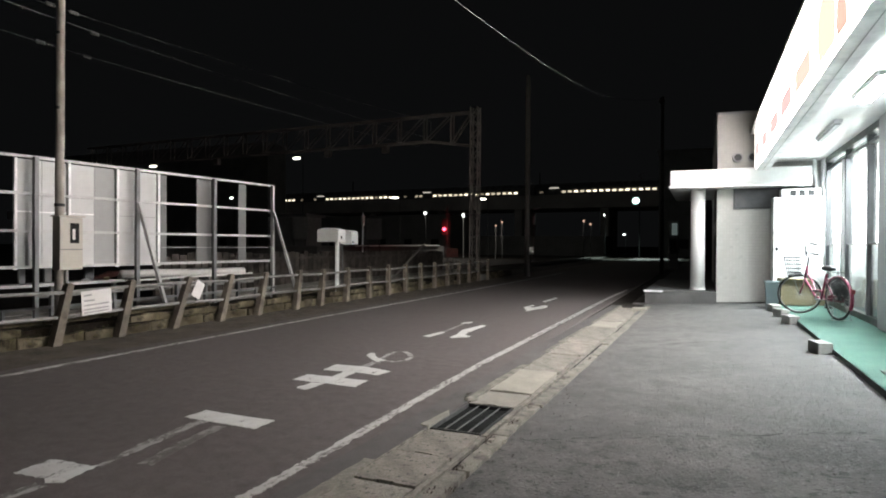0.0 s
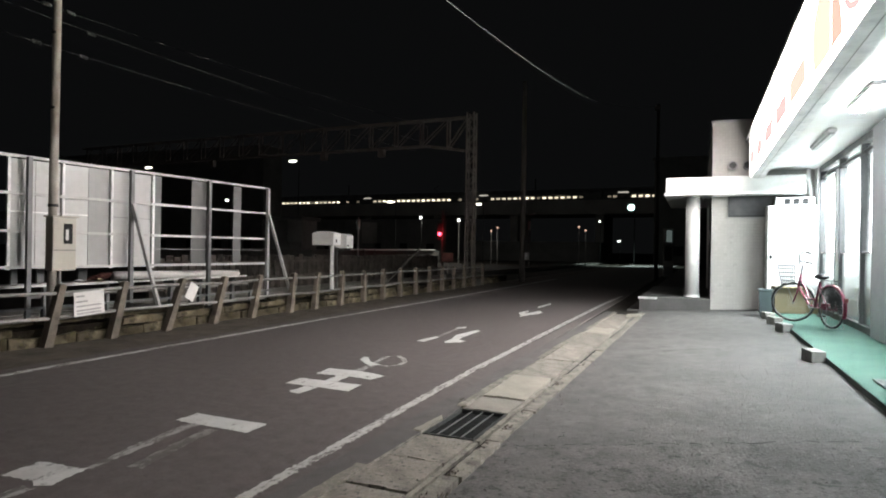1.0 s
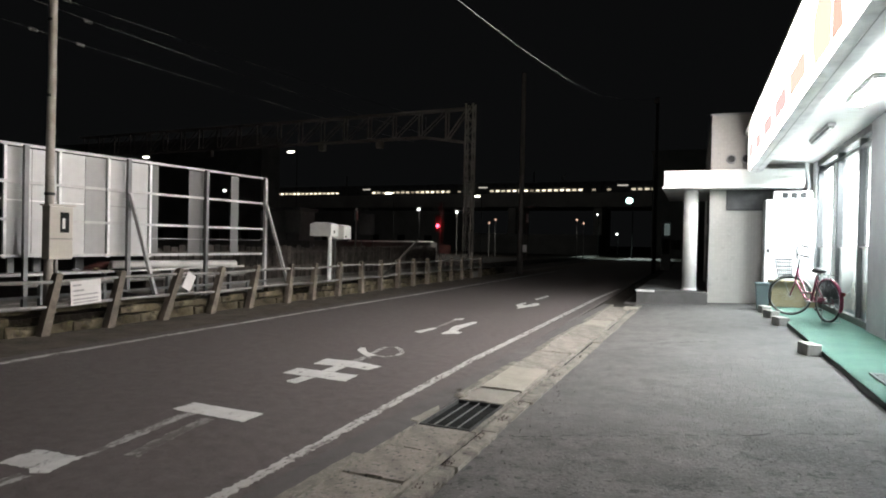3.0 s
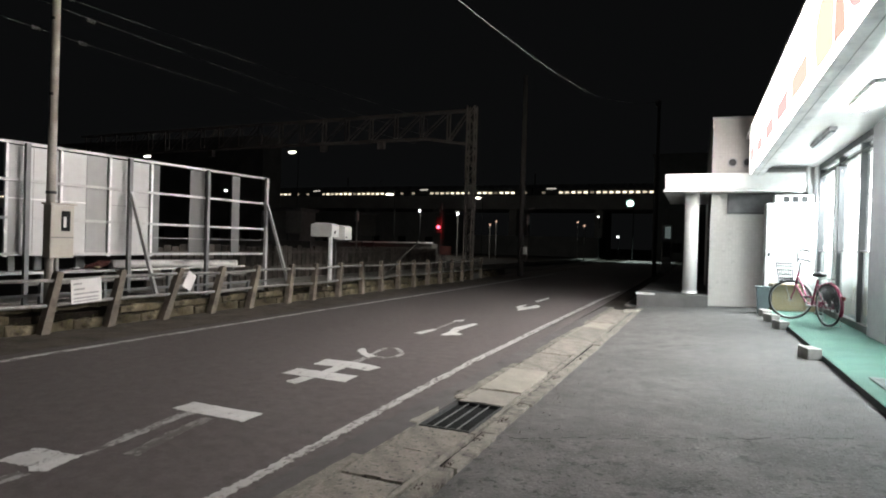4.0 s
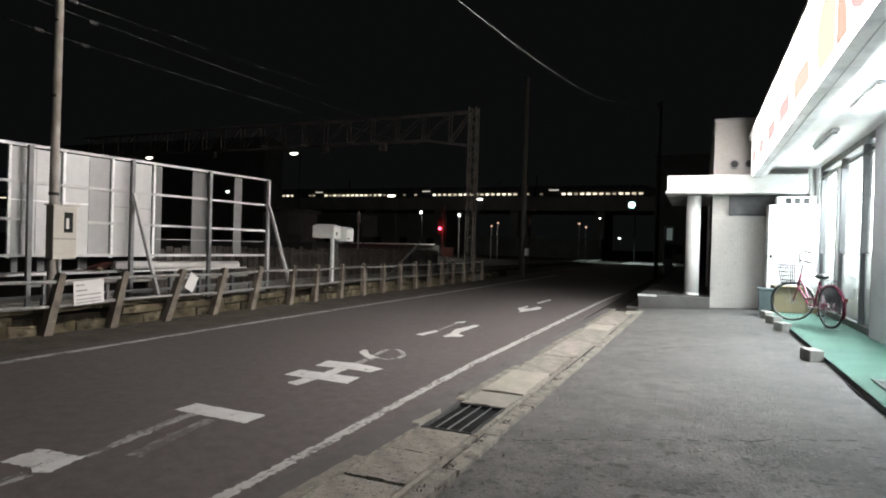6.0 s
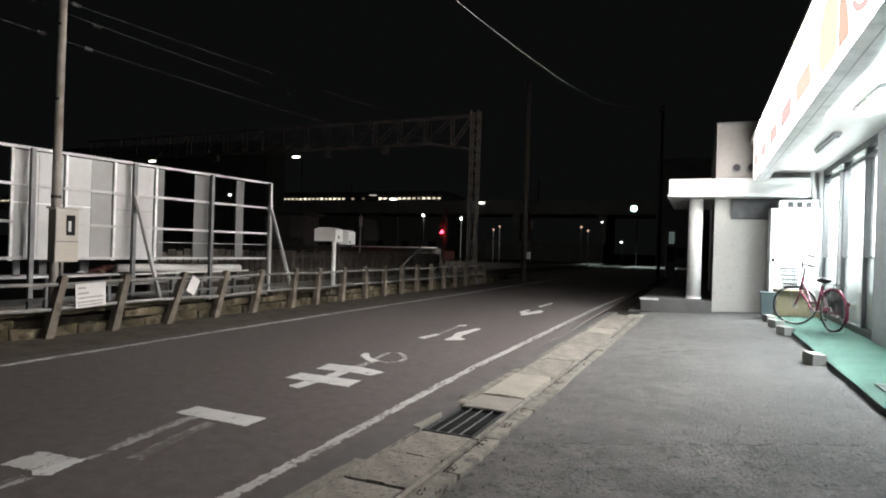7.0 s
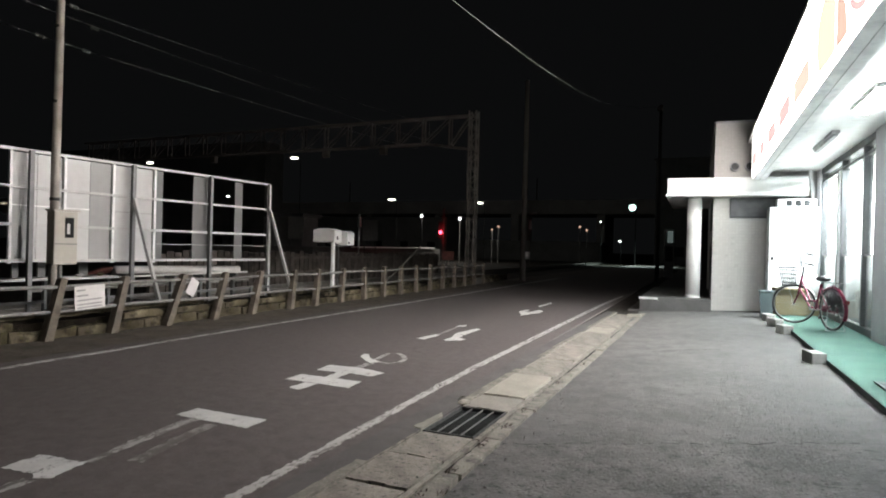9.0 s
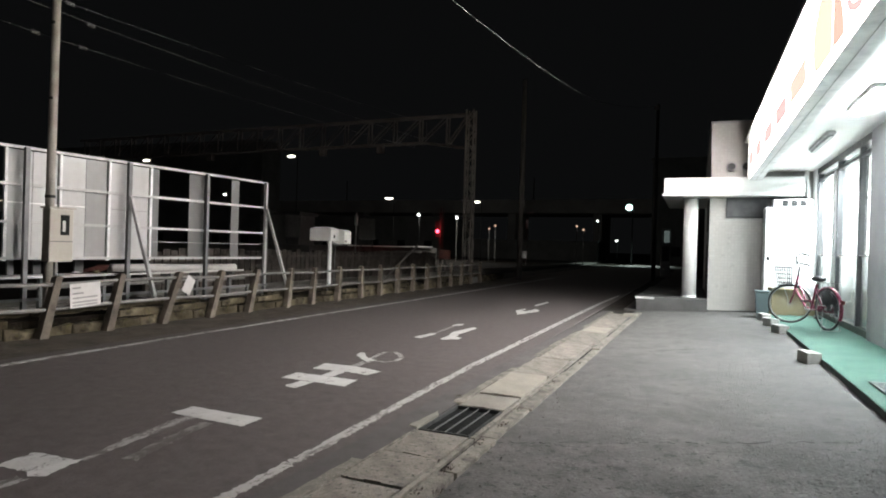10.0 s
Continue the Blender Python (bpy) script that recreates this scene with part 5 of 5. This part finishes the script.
lamp_post(-21.1, 61.6, 6.1, M_lamp_white, 0.7, 0.22, "tall platform lamp, lit at night", 0.5)
lamp_post(-9.5, 66.3, 4.5, M_lamp_cold, 0.22, 0.18, "small far lamp, lit", 0.1)
lamp_post(-7.6, 67.0, 2.5, M_lamp_cold, 0.30, 0.2, "small far lamp, lit", 0.1)
for x, z, zb, lens in ((-18.55, 3.62, 1.4, M_lamp_orange), (-10.5, 3.68, 2.0, M_lamp_orange), (-9.87, 3.35, 1.6, M_lamp_orange), (-19.2, 3.30, 2.9, M_lamp_orange), (-20.95, 4.24, 3.9, M_lamp_cold)):
    t = thing("track_lamp", "slim pale post with a dim lamp far along the tracks", "lamp post", pose(x, 60.0, 0))
    part("shaft", tubed([(0, 0, -0.1), (0, 0, z)], 0.045, 6), M_far_light, t)
    part("sleeve", tubed([(0, -0.06, zb), (0, -0.06, z - 0.1)], 0.03, 6), M_ink, t)
    part("lens", ball(bmesh.new(), (0, -0.06, z), 0.10, 1, 0.5, 1, 8), lens, t, smooth=True)

# street lamp
sl = thing("street_lamp", "tall street lamp with a cold white light", "street lamp", pose(-6.5, 67.5, 0))
part("pole", tubed([(0, 4.0, -0.1), (0, 4.0, 6.5)], [0.08, 0.05], 10), M_black, sl)
part("arm", tubed([(0, 4.0, 6.45), (0, 0, 6.4)], 0.03, 8), M_black, sl)
hd = part("head", boxed(-0.45, 0.35, -0.18, 0.18, 6.33, 6.42, bevel=0.03), M_far, sl)
part("lens", ball(bmesh.new(), (0, 0, 6.0), 0.36, 1.0, 1.0, 0.9, 16), M_street, hd, smooth=True)
la = bpy.data.lights.new("street_lamp_light", "SPOT")
la.spot_size, la.spot_blend = radians(118), 0.6
la.energy, la.color, la.shadow_soft_size = STREET_WATTS, (0.75, 1.0, 0.93), 0.3
tagged(new("street_lamp_light", la), "cold light of the street lamp", "street lamp").matrix_basis = pose(-6.5, 67.0, 5.55)

for x, y, z, watts in ((-26.7, 58.9, 4.2, 160.0), (-22.6, 56.5, 3.9, 380.0)):
    la = bpy.data.lights.new("platform_lamp_light", "POINT")
    la.energy, la.color, la.shadow_soft_size = watts, (1.0, 0.97, 0.88), 0.2
    tagged(new("platform_lamp_light", la), "pale light of a platform lamp", "lamp").matrix_basis = pose(x, y, z)

# railway signal and other posts
sg = thing("railway_signal", "railway signal showing red on a lattice post", "railway signal", pose(-19.1, 46.2, 0))
la = bpy.data.lights.new("signal_light", "POINT")
la.energy, la.color, la.shadow_soft_size = 14.0, (1.0, 0.05, 0.06), 0.1
tagged(new("signal_light", la), "red light of the railway signal", "signal").matrix_basis = pose(-19.1, 45.9, 2.58)
part("post", tubed([(0.25, 0.1, -0.1), (0.25, 0.1, 4.5)], 0.06, 8), M_far_light, sg)
part("ladder", beam(beam(bmesh.new(), (0.1, 0.2, 0), (0.1, 0.2, 4.4), 0.03), (0.4, 0.2, 0), (0.4, 0.2, 4.4), 0.03), M_far_light, sg)
hd = part("hood", boxed(-0.22, 0.22, 0.06, 0.3, 2.1, 3.4, bevel=0.03), M_steel_dark, sg)
part("lens", ball(bmesh.new(), (0, 0.02, 2.58), 0.15, 1, 0.5, 1, 12), M_red_lamp, hd, smooth=True)
for x, y, h, c in ((-22.6, 39.4, 3.9, 0), (-12.5, 48.9, 4.2, 1)):
    t = thing("track_post", "pale slim post among the tracks", "post", pose(x, y, 0))
    part("shaft", tubed([(0, 0, -0.1), (0, 0, h - 0.3)], 0.05, 8), M_far_light if c else M_cabinet_far, t)
    part("fitting", boxed(-0.08, 0.10, -0.1, 0.1, h - 1.2, h - 0.5), M_white, t)
    if c:
        part("bracket", beamed((0, 0, h), (0.5, 0, h + 0.1), 0.09), M_white, t)

# ---------------------------------------------------------------- platform and sleeper fence
pf = thing("platform", "low railway platform with a white edge line", "platform", kind="structure")
part("deck", boxed(-38, -24.2, 36, 58.5, -0.1, 1.19), M_platform, pf)
part("edge_line", beamed((-24.1, 41.0, 1.22), (-24.1, 57.0, 1.31), 0.2, 0.08), M_platform_line, pf)
sf = thing("sleeper_fence", "fence of old upright sleepers beside the track", "fence")
i = 0
for y in np.arange(12.0, 31.0, 0.27):
    h = 1.02 + rnd.uniform(-0.05, 0.06)
    part("plank", boxed(-13.05, -12.95, float(y) + 0.01, float(y) + 0.25, -0.1, h), M_plank, sf)
for z in (0.35, 0.85):
    part("rail", boxed(-12.94, -12.88, 12, 31, z - 0.04, z + 0.04), M_plank, sf)
for x in (-10.2, -11.27):
    tagged(part("track_rail", boxed(x - 0.035, x + 0.035, -20, 110, -0.02, 0.14), M_mast), "dull steel rail of the railway track", "rail", kind="structure")
eq = thing("trackside_board", "small faded red board on a post beside the track", "sign board", pose(-9.0, 22.6, 0))
part("board", boxed(-0.24, 0.24, -0.015, 0.015, 0.85, 1.20), M_rope, eq)
part("leg", boxed(-0.025, 0.025, 0.017, 0.05, -0.05, 1.15), M_mast, eq)
stay = tagged(part("leaning_stay", beamed((-9.0, 16.9, -0.05), (-9.0, 20.0, 1.35), 0.05), M_mast), "rusty steel stay leaning beside the track", "stay")
for x, y, z0, z1 in ((-26.8, 37.7, 1.7, 3.3), (-21.8, 39.6, 1.7, 3.2)):
    sb = thing("station_board", "pale board on two legs by the tracks", "sign board", pose(x, y, 0, 0, 0, 30))
    part("board", boxed(-0.55, 0.55, -0.03, 0.03, z0, z1), M_far_light, sb)
    for dx in (-0.4, 0.4):
        part("leg", boxed(dx - 0.04, dx + 0.04, 0.035, 0.10, -0.05, z1), M_far, sb)

# ---------------------------------------------------------------- dark buildings behind
def dark_house(x0, x1, y0, y1, h, label, windows=0, mt=None):
    t = thing("far_building", label, "building")
    part("wall_body", boxed(x0, x1, y0, y1, -0.1, h), mt or M_far, t)
    part("roof_edge", boxed(x0 - 0.2, x1 + 0.2, y0 - 0.2, y1 + 0.2, h + 0.002, h + 0.25), M_far, t)
    for i in range(windows):
        x = x0 + (i + 0.5) * (x1 - x0) / windows
        part("window", boxed(x - 0.6, x + 0.6, y0 - 0.05, y0 - 0.01, 1.0, 2.2), M_dark_glass, t)
    return t


dark_house(-96, -55.0, 70, 74, 15, "dark block of flats beyond the tracks", 8)
dark_house(-5.3, 24, 84, 98, 13.2, "dark building down the road", 5)
dark_house(-0.2, 9, 36, 56, 3.1, "dark house behind the porch", 2)
dark_house(-60, -34, 84, 96, 5.5, "low dark shed behind the platform", 6)
dark_house(-30, -12, 84, 92, 2.4, "low dark shed by the railway", 0)
dark_house(-29.5, -26.5, 38, 40, 3.3, "small pale hut beyond the platform", 0, M_far_light)
vm = thing("roadside_booth", "narrow pale roadside cabinet with a dim lit panel", "booth", pose(-1.58, 38.0, 0))
part("case", boxed(-0.26, 0.24, -0.3, 0.3, 0.0, 2.72, bevel=0.02), M_cabinet_far, vm)
part("lit_panel", boxed(-0.10, 0.20, -0.312, -0.302, 1.95, 2.62), M_dim_panel, vm)
part("lower_panel", boxed(-0.20, 0.20, -0.310, -0.302, 0.9, 1.75), M_far_light, vm)

# ---------------------------------------------------------------- viaduct and the train on it
U = Vector((-0.9987, 0.05, 0))
VP0 = Vector((-45, 112, 0))
ROT = math.degrees(math.atan2(U.y, U.x))
via = thing("viaduct", "long concrete railway viaduct, dark at night", "viaduct", pose(VP0.x, VP0.y, 0, 0, 0, ROT), kind="structure")
part("deck", boxed(-120, 130, -6, 6, 7.6, 8.6), M_viaduct, via)
for y in (-6.2, 6.0):
    part("parapet", boxed(-120, 130, y, y + 0.2, 8.0, 9.9), M_viaduct, via)
for i in range(17):
    part("pier", boxed(-120 + 15 * i - 0.7, -120 + 15 * i + 0.7, -4, 4, -0.2, 7.6), M_viaduct, via)
for i in range(6):
    x = -100 + 42 * i
    part("line_mast", tubed([(x, -5.6, 8.6), (x, -5.6, 15.0)], 0.12, 8), M_far, via)

train = thing("train", "long express train with a row of lit windows", "train")
prof = [(-1.65, 0.3), (-1.68, 1.6), (-1.6, 2.7), (-1.2, 3.4), (-0.5, 3.6), (0.5, 3.6), (1.2, 3.4), (1.6, 2.7), (1.68, 1.6), (1.65, 0.3)]


def car_bm(x0, x1, nose=0):
    bm = bmesh.new()
    stations = [(x0, 1.0), (x1, 1.0)]
    if nose:
        stations = [(x0 - 0.5, 0.18), (x0 + 1.2, 0.5), (x0 + 3.5, 0.78), (x0 + 6.5, 1.0), (x1, 1.0)]
    rings = [[bm.verts.new((x, y * (0.4 + 0.6 * s), 0.3 + (z - 0.3) * s)) for y, z in prof] for x, s in stations]
    n = len(prof)
    for a, b in zip(rings, rings[1:]):
        for i in range(n):
            bm.faces.new((a[i], a[(i + 1) % n], b[(i + 1) % n], b[i]))
    bm.faces.new(rings[0])
    bm.faces.new(rings[-1])
    return bm


# side towards the camera is local +y after the turn
SIDE = 1.69
win_mesh = mesh_of(boxed(-0.34, 0.34, 0.0, 0.03, -0.17, 0.17), "window", M_win)
dim_mesh = mesh_of(boxed(-0.30, 0.30, 0.0, 0.03, -0.16, 0.16), "window", M_win_dim)
body_mesh = mesh_of(car_bm(-12.35, 12.35), "car_body", M_train)
tail_mesh = mesh_of(car_bm(-12.35, 12.35, 1), "car_body", M_train)
rt = random.Random(9)
for k in range(-9, 4):
    cx = -29.8 + 25.0 * k
    car = new("car_body", tail_mesh if k == -9 else body_mesh)
    car.parent = train
    car.matrix_basis = pose(cx, 0, 0)
    n = 16
    for i in range(n):
        wx = -8.9 + 16.2 * i / (n - 1)
        if k == -9 and wx < -6.6:
            continue
        lit = rt.random() > 0.06
        o = new("window", win_mesh if lit else dim_mesh)
        o.parent = car
        o.matrix_basis = pose(wx, SIDE, 2.05)
    for wx in (-11.2, 10.4, 11.3):
        if rt.random() < 0.6 and not (k == -9 and wx < 0):
            o = new("window", dim_mesh)
            o.parent = car
            o.matrix_basis = pose(wx, SIDE, 2.05)
    part("display", boxed(8.2, 9.9, 1.62, 1.70, 2.62, 2.84), M_display, car)
    part("bogie", box(box(bmesh.new(), -10, -7, -1.2, 1.2, -0.05, 0.35), 7, 10, -1.2, 1.2, -0.05, 0.35), M_steel_dark, car)
    if k == -9:
        part("tail_lamp", boxed(-11.6, -11.2, 0.6, 1.05, 1.15, 1.35), M_tail, car)
    if k % 4 == 0:
        part("pantograph", beam(beam(bmesh.new(), (-6, 0, 3.6), (-5, 0, 4.4), 0.08), (-5, 0, 4.4), (-6, 0, 5.0), 0.08), M_mast, car)


# ---------------------------------------------------------------- what moves
def motions():
    rows = []
    for t in (0, 1, 2, 3, 4, 5, 6, 7, 8, 9, 10):
        p = VP0 + U * (37.4 * t)
        rows.append((t, pose(p.x, p.y, 8.72, 0, 0, ROT)))
    walk(train, rows)


motions()
